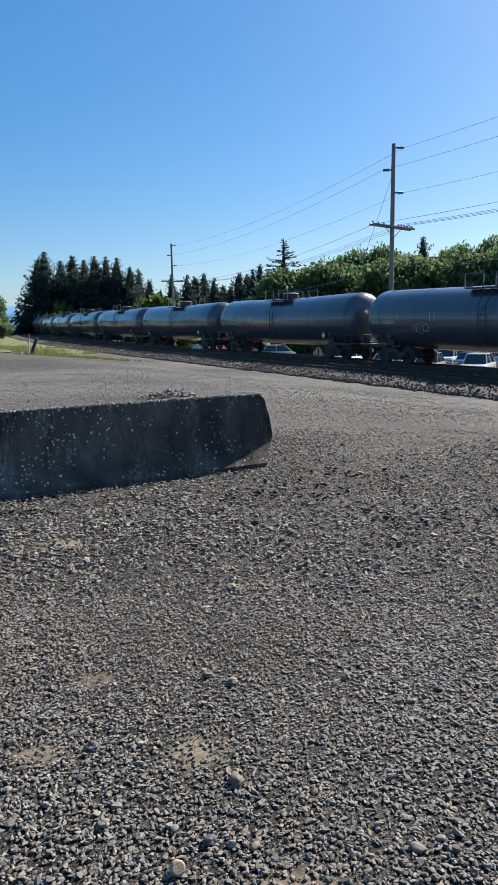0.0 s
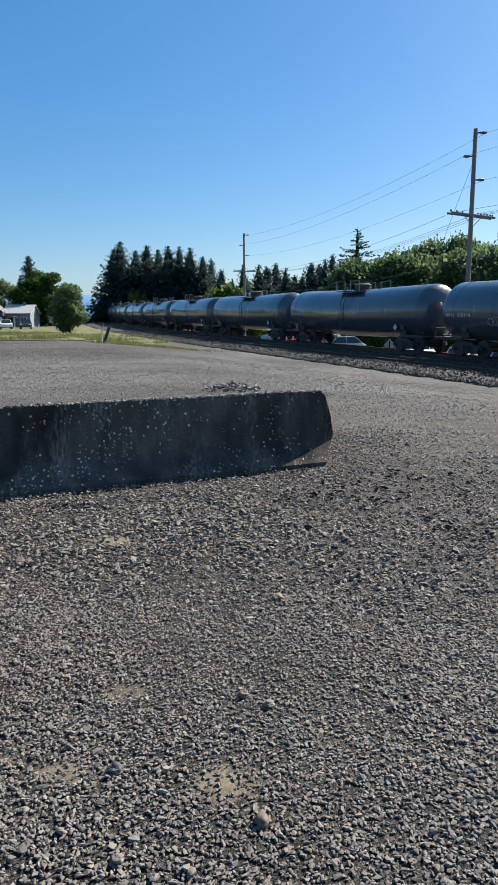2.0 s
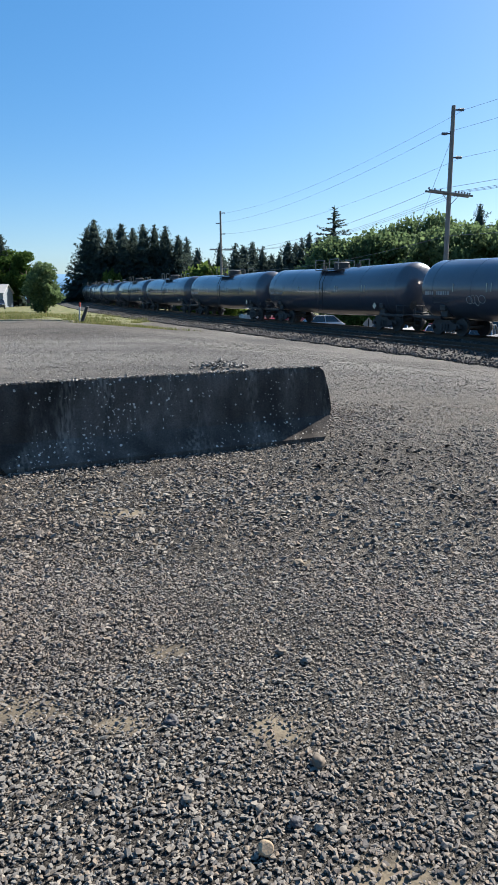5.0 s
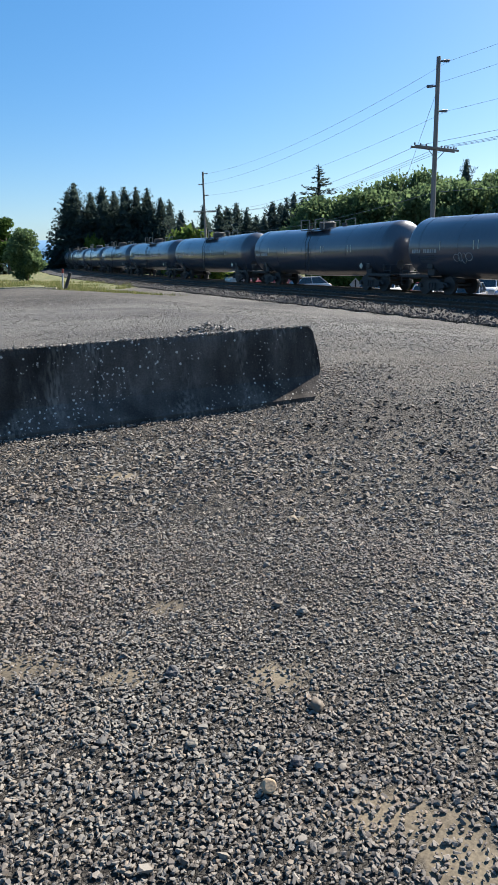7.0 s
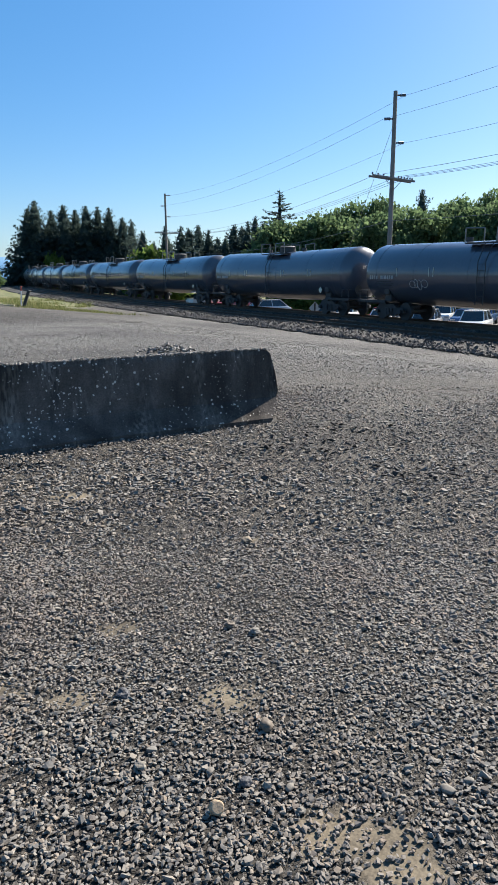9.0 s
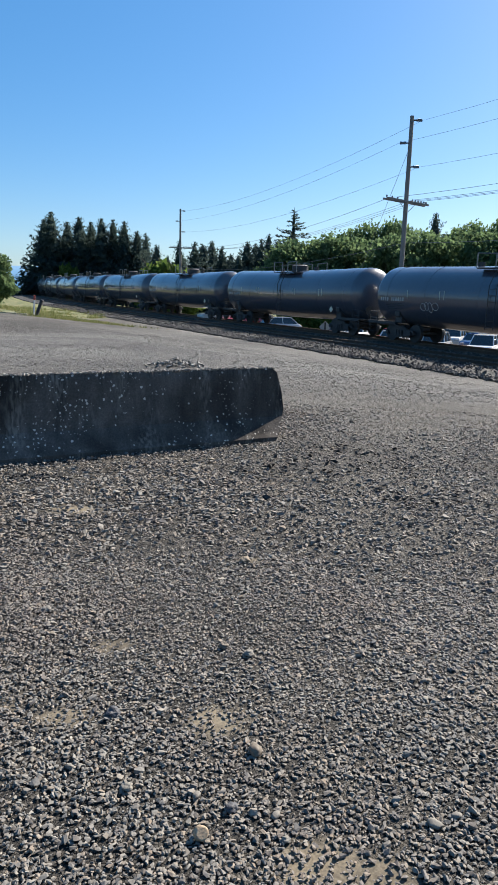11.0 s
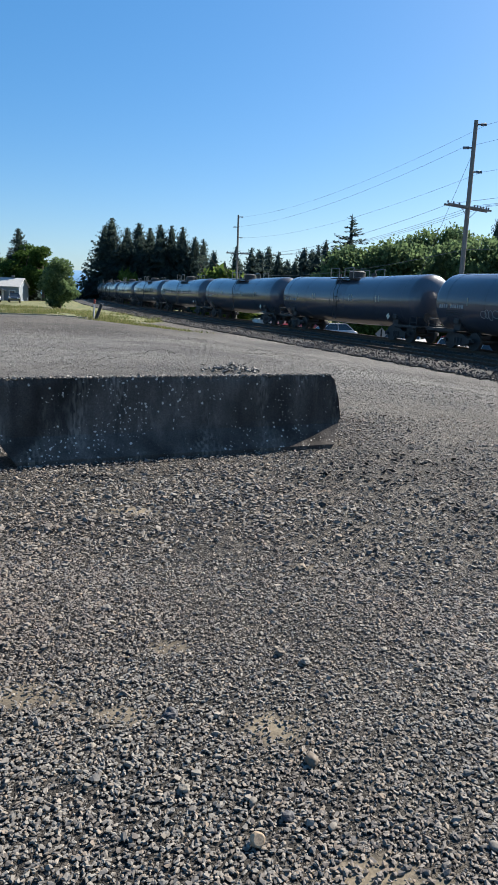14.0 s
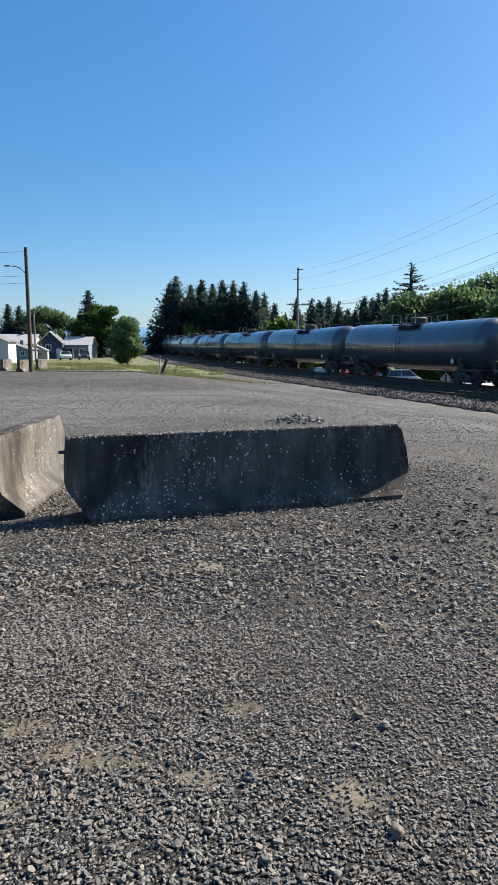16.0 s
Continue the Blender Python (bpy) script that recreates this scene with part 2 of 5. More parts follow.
    blot = ramp(noise_tex(3.0, 8).outputs["Fac"], [(0.33, (0.68, 0.68, 0.68)), (0.5, (1.05, 1.04, 1.02)), (0.68, (1.4, 1.38, 1.33))])
    base = mix(1.0, base, blot.outputs[0], "MULTIPLY")
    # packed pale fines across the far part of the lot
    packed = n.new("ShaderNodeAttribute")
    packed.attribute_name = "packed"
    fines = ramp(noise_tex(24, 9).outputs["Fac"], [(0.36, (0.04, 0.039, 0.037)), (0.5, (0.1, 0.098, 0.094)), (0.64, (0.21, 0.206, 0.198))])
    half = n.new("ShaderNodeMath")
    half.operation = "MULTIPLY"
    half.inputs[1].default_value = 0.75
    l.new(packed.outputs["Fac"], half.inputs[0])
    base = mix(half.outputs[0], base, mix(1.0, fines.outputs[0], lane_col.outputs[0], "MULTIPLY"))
    damp = ramp(noise_tex(0.16, 6).outputs["Fac"], [(0.38, (0.62, 0.62, 0.63)), (0.6, (1.12, 1.11, 1.1))])
    base = mix(1.0, base, damp.outputs[0], "MULTIPLY")
    # grass and dirt on the verge past the lot and on the ground beyond the railway
    att = n.new("ShaderNodeAttribute")
    att.attribute_name = "grass"
    turf = ramp(noise_tex(0.8, 6).outputs["Fac"], [(0.35, (0.065, 0.08, 0.03)), (0.55, (0.125, 0.128, 0.055)), (0.7, (0.21, 0.185, 0.11))])
    base = mix(att.outputs["Fac"], base, turf.outputs[0])
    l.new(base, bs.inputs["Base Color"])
    bs.inputs["Roughness"].default_value = 0.92
    bs.inputs["Specular IOR Level"].default_value = 0.3
    b = n.new("ShaderNodeBump")
    b.inputs["Strength"].default_value, b.inputs["Distance"].default_value = 0.9, 0.008
    inv = n.new("ShaderNodeMath")
    add = n.new("ShaderNodeMath")
    add.operation = "ADD"
    l.new(flat_top, add.inputs[0])
    l.new(tilt, add.inputs[1])
    l.new(noise_tex(90, 5).outputs["Fac"], inv.inputs[0])
    inv.operation = "ADD"
    l.new(add.outputs[0], inv.inputs[1])
    fade = n.new("ShaderNodeMath")
    fade.operation = "MULTIPLY_ADD"
    fade.inputs[1].default_value, fade.inputs[2].default_value = -1.1, 0.95
    l.new(sandy, fade.inputs[0])
    l.new(fade.outputs[0], b.inputs["Strength"])
    l.new(inv.outputs[0], b.inputs["Height"])
    l.new(b.outputs[0], bs.inputs["Normal"])
    return m


def concrete_material(name, stops, spot=0.5):
    """Weathered cast concrete: run-down streaks, pale scuffs, lichen spots, pits."""
    m = bpy.data.materials.new(name)
    m.use_nodes = True
    nt = m.node_tree
    n, l = nt.nodes, nt.links
    bs = n["Principled BSDF"]
    tc = n.new("ShaderNodeTexCoord")

    def noise_tex(scale, stretch=(1, 1, 1), detail=5):
        mp = n.new("ShaderNodeMapping")
        mp.inputs["Scale"].default_value = stretch
        l.new(tc.outputs["Object"], mp.inputs["Vector"])
        t = n.new("ShaderNodeTexNoise")
        t.inputs["Scale"].default_value, t.inputs["Detail"].default_value = scale, detail
        l.new(mp.outputs[0], t.inputs["Vector"])
        return t

    def ramp(src, st):
        r = n.new("ShaderNodeValToRGB")
        ramp_set(r, st)
        l.new(src, r.inputs[0])
        return r.outputs[0]

    def mix(fac, a, b, mode="MIX"):
        x = n.new("ShaderNodeMix")
        x.data_type, x.blend_type = "RGBA", mode
        if isinstance(fac, float):
            x.inputs["Factor"].default_value = fac
        else:
            l.new(fac, x.inputs["Factor"])
        l.new(a, x.inputs["A"])
        l.new(b, x.inputs["B"])
        return x.outputs["Result"]
    base = ramp(noise_tex(2.2).outputs["Fac"], stops)
    streak = ramp(noise_tex(7, (1, 1, 0.16), 9).outputs["Fac"], [(0.3, (0.62, 0.62, 0.62)), (0.5, (1, 1, 1)), (0.7, (1.4, 1.4, 1.38))])
    base = mix(1.0, base, streak, "MULTIPLY")
    grain = ramp(noise_tex(70).outputs["Fac"], [(0.3, (0.75, 0.75, 0.75)), (0.7, (1.25, 1.25, 1.25))])
    base = mix(1.0, base, grain, "MULTIPLY")
    scuff_n = noise_tex(4.5, (1, 1, 0.45), 12)
    scuff = ramp(scuff_n.outputs["Fac"], [(0.50, (0, 0, 0)), (0.64, (0.6, 0.6, 0.6))])
    pale = n.new("ShaderNodeRGB")
    pale.outputs[0].default_value = (0.26, 0.232, 0.2, 1)
    scratch = ramp(noise_tex(38, (1, 1, 0.22), 6).outputs["Fac"], [(0.42, (0, 0, 0)), (0.62, (1, 1, 1))])
    base = mix(mix(1.0, scuff, scratch, "MULTIPLY"), base, pale.outputs[0])
    stain = ramp(noise_tex(1.7, (1, 1, 0.7), 9).outputs["Fac"], [(0.36, (0.55, 0.53, 0.5)), (0.55, (1, 1, 1))])
    base = mix(1.0, base, stain, "MULTIPLY")
    lichen = n.new("ShaderNodeRGB")
    lichen.outputs[0].default_value = (0.60, 0.55, 0.48, 1)
    wob = noise_tex(40, detail=3)
    for size, a, b, lift in ((10, 0.10, 0.14, 0.0), (18, 0.14, 0.19, 0.0), (30, 0.15, 0.21, 0.03)):
        v = n.new("ShaderNodeTexVoronoi")
        v.inputs["Scale"].default_value = size
        warp = n.new("ShaderNodeMix")
        warp.data_type = "RGBA"
        warp.inputs["Factor"].default_value = 0.025
        l.new(tc.outputs["Object"], warp.inputs["A"])
        l.new(wob.outputs["Color"], warp.inputs["B"])
        l.new(warp.outputs["Result"], v.inputs["Vector"])
        dots = ramp(v.outputs["Distance"], [(a, (0.9, 0.9, 0.9)), (b, (0, 0, 0))])
        where = ramp(noise_tex(2.3 + size * 0.05, detail=3).outputs["Fac"], [(spot + lift, (0, 0, 0)), (spot + lift + 0.08, (1, 1, 1))])
        base = mix(mix(1.0, dots, where, "MULTIPLY"), base, lichen.outputs[0])
    l.new(base, bs.inputs["Base Color"])
    bs.inputs["Roughness"].default_value = 0.9
    bs.inputs["Specular IOR Level"].default_value = 0.3
    b = n.new("ShaderNodeBump")
    b.inputs["Strength"].default_value, b.inputs["Distance"].default_value = 0.5, 0.012
    l.new(noise_tex(28, detail=8).outputs["Fac"], b.inputs["Height"])
    l.new(b.outputs[0], bs.inputs["Normal"])
    return m


M["ground"] = ground_material()
# front barrier's weathered concrete, darkened: the shade on its face is in the colour
M["concrete"] = concrete_material("shaded_weathered_concrete", [(0.3, (0.05, 0.042, 0.037)), (0.7, (0.1, 0.085, 0.075))], 0.475)
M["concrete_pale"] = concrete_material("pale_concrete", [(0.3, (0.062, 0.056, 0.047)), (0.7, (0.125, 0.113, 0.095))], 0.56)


# ---- building helpers ----
def link_mesh(name, me, mat, parent=None, label=""):
    ob = new(name, me)
    if mat and not me.materials:
        me.materials.append(mat)
    if parent:
        ob.parent = parent
    if label:
        ob["label"] = label
    return ob


def part(name, bm, mat, parent=None, label="", smooth=False):
    me = bpy.data.meshes.new(name)
    bmesh.ops.recalc_face_normals(bm, faces=bm.faces[:])
    bm.to_mesh(me)
    bm.free()
    if smooth:
        for p in me.polygons:
            p.use_smooth = True
    return link_mesh(name, me, mat, parent, label)


def thing(name, m, label, category, group="", kind=""):
    ob = new(name)
    ob.empty_display_size = 0.2
    ob.matrix_world = m
    return tagged(ob, label, category, group, kind)


def box(bm, cx, cy, cz, sx, sy, sz, bevel=0.0, m=None):
    t = bmesh.new()
    bmesh.ops.create_cube(t, size=1)
    bmesh.ops.transform(t, matrix=Matrix.Translation((cx, cy, cz)) @ Matrix.Diagonal((sx, sy, sz, 1)), verts=t.verts)
    if bevel:
        bmesh.ops.bevel(t, geom=t.edges[:], offset=bevel, segments=2, affect="EDGES", profile=0.5)
    if m:
        bmesh.ops.transform(t, matrix=m, verts=t.verts)
    me = bpy.data.meshes.new("tmp")
    t.to_mesh(me)
    t.free()
    bm.from_mesh(me)
    bpy.data.meshes.remove(me)
    return bm


def tube(bm, a, b, r0, r1=None, seg=10):
    """A tapered rod from a to b."""
    a, b = Vector(a), Vector(b)
    r1 = r0 if r1 is None else r1
    q = (b - a).to_track_quat("Z", "Y").to_matrix()
    rings = []
    for p, r in ((a, r0), (b, r1)):
        rings.append([bm.verts.new(p + q @ Vector((r * math.cos(6.28319 * i / seg), r * math.sin(6.28319 * i / seg), 0))) for i in range(seg)])
    for i in range(seg):
        bm.faces.new((rings[0][i], rings[0][(i + 1) % seg], rings[1][(i + 1) % seg], rings[1][i]))
    bm.faces.new(rings[0][::-1])
    bm.faces.new(rings[1])
    return bm


def lathe_x(bm, profile, seg=32, axis_z=lambda x: 0.0):
    """Revolves (x, radius) about the x axis; axis_z lifts the axis along its length."""
    rings = []
    for x, r in profile:
        rings.append([bm.verts.new((x, r * math.sin(2 * math.pi * i / seg), axis_z(x) + r * math.cos(2 * math.pi * i / seg))) for i in range(seg)])
    for a, b in zip(rings, rings[1:]):
        for i in range(seg):
            bm.faces.new((a[i], a[(i + 1) % seg], b[(i + 1) % seg], b[i]))
    bm.faces.new(rings[0][::-1])
    bm.faces.new(rings[-1])
    return bm


def mesh_arrays(name, co, faces, mat, smooth=False):
    """A mesh from arrays of points and of faces that all have the same number of corners."""
    me = bpy.data.meshes.new(name)
    k = faces.shape[1]
    me.vertices.add(len(co))
    me.vertices.foreach_set("co", np.asarray(co, dtype=np.float32).ravel())
    me.loops.add(faces.size)
    me.loops.foreach_set("vertex_index", faces.astype(np.int32).ravel())
    me.polygons.add(len(faces))
    me.polygons.foreach_set("loop_start", np.arange(0, faces.size, k, dtype=np.int32))
    me.update(calc_edges=True)
    me.polygons.foreach_set("use_smooth", np.full(len(faces), smooth))
    me.materials.append(mat)
    return me


def rotations(rng, n, tilt=3.14):
    """Random rotation matrices; tilt bounds the lean off the vertical."""
    a, b, c = rng.uniform(0, 6.283, n), rng.uniform(-tilt, tilt, n), rng.uniform(-tilt, tilt, n)
    ca, sa, cb, sb, cc, sc = np.cos(a), np.sin(a), np.cos(b), np.sin(b), np.cos(c), np.sin(c)
    r = np.empty((n, 3, 3))
    r[:, 0, 0], r[:, 0, 1], r[:, 0, 2] = ca * cb, ca * sb * sc - sa * cc, ca * sb * cc + sa * sc
    r[:, 1, 0], r[:, 1, 1], r[:, 1, 2] = sa * cb, sa * sb * sc + ca * cc, sa * sb * cc - ca * sc
    r[:, 2, 0], r[:, 2, 1], r[:, 2, 2] = -sb, cb * sc, cb * cc
    return r


def platonic(kind):
    bm = bmesh.new()
    if kind == "octa":
        for p in ((1, 0, 0), (-1, 0, 0), (0, 1, 0), (0, -1, 0), (0, 0, 1), (0, 0, -1)):
            bm.verts.new(p)
        bm.verts.ensure_lookup_table()
        for i in (0, 1):
            for j in (2, 3):
                for k in (4, 5):
                    q = [bm.verts[i], bm.verts[j], bm.verts[k]]
                    bm.faces.new(q if (i + j + k) % 2 == 0 else q[::-1])
        bmesh.ops.recalc_face_normals(bm, faces=bm.faces[:])
    else:
        bmesh.ops.create_cube(bm, size=1.3)
        bmesh.ops.triangulate(bm, faces=bm.faces[:])
    bm.verts.index_update()
    co = np.array([v.co[:] for v in bm.verts])
    fa = np.array([[v.index for v in f.verts] for f in bm.faces])
    bm.free()
    return co, fa


def hull_shapes(seed, count, points):
    """A few angular lumps, each the convex hull of random points."""
    rr = random.Random(seed)
    out = []
    for _ in range(count):
        bm = bmesh.new()
        for _ in range(points):
            d = Vector((rr.gauss(0, 1), rr.gauss(0, 1), rr.gauss(0, 1))).normalized()
            bm.verts.new(d * rr.uniform(0.85, 1.0) / max(abs(d.x), abs(d.y), abs(d.z)) ** 0.8 * 0.9)
        got = bmesh.ops.convex_hull(bm, input=bm.verts[:])
        bmesh.ops.delete(bm, geom=[g for g in got["geom_interior"] if isinstance(g, bmesh.types.BMVert)], context="VERTS")
        bmesh.ops.recalc_face_normals(bm, faces=bm.faces[:])
        bm.verts.index_update()
        out.append((np.array([v.co[:] for v in bm.verts]), np.array([[v.index for v in f.verts] for f in bm.faces])))
        bm.free()
    return out


HULLS = hull_shapes(4, 16, 13)
SMALL_HULLS = hull_shapes(8, 24, 12)
TINY_HULLS = hull_shapes(6, 16, 8)


def scatter_stones(name, rng, xyz, size, mat, kind="cube", flat=0.6, rough=0.3, sink=0.25, lean=0.55):
    """Loose stones, each one its own jagged lump."""
    shapes = HULLS if kind == "hull" else SMALL_HULLS if kind == "small" else TINY_HULLS if kind == "tiny" else [platonic(kind)]
    which = rng.integers(0, len(shapes), len(xyz))
    verts, faces, base = [], [], 0
    for i, (co, fa) in enumerate(shapes):
        q = which == i
        n = int(q.sum())
        v = co[None] * (1 + rng.uniform(-rough, rough, (n, len(co), 1))) + rng.uniform(-rough, rough, (n, len(co), 3)) * 0.35
        v *= np.stack([rng.uniform(0.75, 1.45, n), rng.uniform(0.6, 1.0, n), rng.uniform(flat * 0.7, flat * 1.3, n)], 1)[:, None]
        v = np.einsum("nij,nkj->nki", rotations(rng, n, lean), v) * (size[q][:, None, None] * 0.5)
        v += xyz[q][:, None]
        v[:, :, 2] += (size[q] * flat * (0.5 - sink))[:, None]
        verts.append(v.reshape(-1, 3))
        faces.append((fa[None] + (base + np.arange(n) * len(co))[:, None, None]).reshape(-1, 3))
        base += n * len(co)
    return mesh_arrays(name, np.concatenate(verts), np.concatenate(faces), mat)


# ---- railway line and lie of the land ----
TRACK_START, TRACK_HEADING, BEND, BEND_FROM = (10.67, 33.42), 0.494, 0.00122, 23.0
LINE_S = np.arange(-140.0, 420.0, 1.0)
_h = TRACK_HEADING - BEND * np.maximum(LINE_S + 0.5 - BEND_FROM, 0)
_x, _y = np.cumsum(-np.sin(_h)), np.cumsum(np.cos(_h))
_x, _y = np.concatenate(([0], _x[:-1])), np.concatenate(([0], _y[:-1]))
LINE_X, LINE_Y = _x - _x[140] + TRACK_START[0], _y - _y[140] + TRACK_START[1]
LINE_Z = -0.66 + 0.0102 * np.clip(LINE_S, -20, 150)
LINE_H = _h


def on_line(s, off=0.0, up=0.0):
    """A place on the line s metres along, off to its far side, above the rail tops; and its heading."""
    x, y, z, h = (float(np.interp(s, LINE_S, a)) for a in (LINE_X, LINE_Y, LINE_Z, LINE_H))
    return Vector((x + off * math.cos(h), y + off * math.sin(h), z + up)), h


def smooth01(t):
    t = np.clip(t, 0, 1)
    return t * t * (3 - 2 * t)


def land(x, y):
    """Height of the ground, and the signed distance from the line (minus on the lot's side)."""
    x, y = np.atleast_1d(np.asarray(x, float)), np.atleast_1d(np.asarray(y, float))
    best, bi = np.full(x.shape, 1e9), np.zeros(x.shape, int)
    for i in range(0, len(LINE_S), 2):
        d = (x - LINE_X[i]) ** 2 + (y - LINE_Y[i]) ** 2
        k = d < best
        best[k], bi[k] = d[k], i
    d = np.sqrt(best)
    side = (x - LINE_X[bi]) * np.cos(LINE_H[bi]) + (y - LINE_Y[bi]) * np.sin(LINE_H[bi])
    side = np.where(d < 60, side, np.where(side > 0, d, -d))
    rail = LINE_Z[bi]
    lot = (1 - smooth01((-side - 7.5) / 12.0)) * (rail - 0.30)
    far = (rail - 1.30) * (1 - smooth01((side - 60) / 200)) - 0.5 * smooth01((side - 4.2) / 4) * (1 - smooth01((side - 20) / 8))
    z = np.where(side < 0, np.where(-side < 7.5, rail - 0.30 - 0.3 * np.clip((7.5 + side) / 1.5, 0, 1), lot), np.where(side < 4.2, rail - 0.60 - 0.7 * np.clip(side - 2, 0, 2.2) / 2.2, far))
    return z, side


def land_z(x, y):
    return float(land(x, y)[0][0])


SAND = ((-1.15, 2.27, 0.26, 0.10), (-1.52, 2.40, 0.22, 0.10), (0.26, 1.48, 0.13, 0.17), (-0.19, 2.19, 0.13, 0.10), (-0.66, 2.70, 0.11, 0.07), (0.12, 1.60, 0.16, 0.09), (-1.30, 4.55, 0.22, 0.13), (-0.06, 3.66, 0.09, 0.05), (-1.5, 1.9, 0.3, 0.16), (-0.72, 2.2, 0.14, 0.06))


def sand_at(x, y):
    """How bare and sandy the ground is, 0 to 1."""
    z = np.zeros(np.shape(x))
    for cx, cy, rx, ry in SAND:
        z = np.maximum(z, np.exp(-((x - cx) / rx) ** 2 - ((y - cy) / ry) ** 2))
    return z * 0.5


# ---- ground ----
def build_ground():
    rad = np.concatenate(([0.0], np.geomspace(0.35, 9, 150), np.geomspace(9.3, 4500, 110)))
    ang = np.concatenate((np.linspace(-1.0, 1.0, 150), np.linspace(1.0, 2 * math.pi - 1.0, 70)[1:-1]))
    na = len(ang)
    R, A = np.meshgrid(rad[1:], ang, indexing="ij")
    x, y = (R * np.sin(A)).ravel(), (R * np.cos(A)).ravel()
    z, side = land(x, y)
    lumps = np.array([noise.noise(Vector((a * 1.6, b * 1.6, 0))) * 0.012 + noise.noise(Vector((a * 0.25, b * 0.25, 3))) * 0.03 * min(1, math.hypot(a, b) / 8) for a, b in zip(x, y)])
    far_side = np.clip((np.hypot(x, y) - 300) / 2000, 0, 1)
    z = z + lumps * ((side < -8.0) | (side > 4.5)) - 3 * far_side
    co = np.concatenate(([[0, 0, 0]], np.stack([x, y, z], 1)))
    grass = np.clip((y - 47.5 - 0.29 * (x + 27)) / 1.2, 0, 1) * np.clip((-12.0 - x) / 2, 0, 1) * (side < -7)
    grass = np.maximum(grass, np.clip((y - 62) / 4, 0, 1) * (side < -6))
    grass = np.maximum(grass, (side > 6) * np.clip((np.hypot(x - 14, y - 52) - 16) / 6, 0, 1))
    g = np.concatenate(([0], grass)).astype(np.float32)
    fa = []
    for i in range(len(rad) - 2):
        for j in range(na):
            k = (j + 1) % na
            a, b = 1 + i * na + j, 1 + i * na + k
            fa.append((a, b, b + na, a + na))
    me = bpy.data.meshes.new("ground")
    tri = [(0, 1 + (j + 1) % na, 1 + j) for j in range(na)]
    me.from_pydata(co.tolist(), [], fa + tri)
    at = me.attributes.new("grass", "FLOAT", "POINT")
    at.data.foreach_set("value", g)
    at = me.attributes.new("sand", "FLOAT", "POINT")
    at.data.foreach_set("value", sand_at(co[:, 0], co[:, 1]).astype(np.float32))
    # paler only far out; near ground keeps its painted gap shade
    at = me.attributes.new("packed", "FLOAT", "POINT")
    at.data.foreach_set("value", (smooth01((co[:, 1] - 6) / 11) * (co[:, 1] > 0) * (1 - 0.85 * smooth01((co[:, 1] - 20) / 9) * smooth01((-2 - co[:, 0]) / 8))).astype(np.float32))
    for p in me.polygons:
        p.use_smooth = True
    bm = bmesh.new()
    bm.from_mesh(me)
    bmesh.ops.recalc_face_normals(bm, faces=bm.faces[:])
    if sum(f.normal.z for f in bm.faces) < 0:
        bmesh.ops.reverse_faces(bm, faces=bm.faces[:])
    bm.to_mesh(me)
    bm.free()
    return tagged(link_mesh("ground", me, M["ground"]), "grey crushed gravel lot falling gently towards the railway", "ground", kind="structure")


build_ground()


# ---- railway ----
def sweep(profile, s0, s1, step):
    """A strip of the given cross-section (off, up) along the line."""
    bm = bmesh.new()
    rows = []
    s = s0
    while s <= s1:
        rows.append([bm.verts.new(on_line(s, o, u)[0]) for o, u in profile])
        s += step
    k = len(profile)
    for a, b in zip(rows, rows[1:]):
        for i in range(k):
            bm.faces.new((a[i], a[(i + 1) % k], b[(i + 1) % k], b[i]))
    bm.faces.new(rows[0])
    bm.faces.new(rows[-1][::-1])
    return bm


bed = part("ballast_bed", sweep([(-7.5, -0.9), (-7.25, -0.30), (-5.9, -0.17), (1.75, -0.17), (3.6, -0.7), (4.2, -1.6)], -130, 330, 2.0), M["ballast"], smooth=False)
tagged(bed, "dark crushed-rock ballast bank under the railway track", "ballast", kind="structure")
NEAR_TRACK = -4.3
track = thing("railway_track", Matrix.Identity(4), "rusty steel rails on dark timber sleepers", "railway track", kind="structure")
for o in (-0.7525, 0.7525, NEAR_TRACK - 0.7525, NEAR_TRACK + 0.7525):
    part("rail", sweep([(o - 0.07, -0.17), (o + 0.07, -0.17), (o + 0.07, -0.155), (o + 0.012, -0.13), (o + 0.012, -0.045), (o + 0.036, -0.03), (o + 0.036, 0.0), (o - 0.036, 0.0), (o - 0.036, -0.03), (o - 0.012, -0.045), (o - 0.012, -0.13), (o - 0.07, -0.155)], -130, 330, 2.0), M["rail"], track)
tie_mesh = bpy.data.meshes.new("tie")
_bm = box(bmesh.new(), 0, 0, 0, 2.6, 0.23, 0.17, 0.01)
_bm.to_mesh(tie_mesh)
_bm.free()
for i in range(290):
    p, h = on_line(-35 + (i % 145) * 0.54, NEAR_TRACK * (i // 145), -0.235)
    ob = link_mesh("tie", tie_mesh, M["tie"], track)
    ob.matrix_basis = Matrix.Translation(p) @ Matrix.Rotation(h, 4, "Z")
rng = np.random.default_rng(5)
n = 26000
ss, oo = -35 + 105 * rng.random(n) ** 1.3, np.where(rng.random(n) < 0.4, rng.normal(-7.3, 0.22, n), rng.uniform(-7.4, -1.0, n))
px, py, pz, ph = (np.interp(ss, LINE_S, a) for a in (LINE_X, LINE_Y, LINE_Z, LINE_H))
up = np.interp(oo, [-8.0, -7.5, -7.25, -5.9, -0.9], [-0.30, -0.29, -0.28, -0.15, -0.18])
me = scatter_stones("ballast_stones", rng, np.stack([px + oo * np.cos(ph), py + oo * np.sin(ph), pz + up], 1), rng.uniform(0.06, 0.15, n), M["ballast_stone"], "octa", flat=0.9)
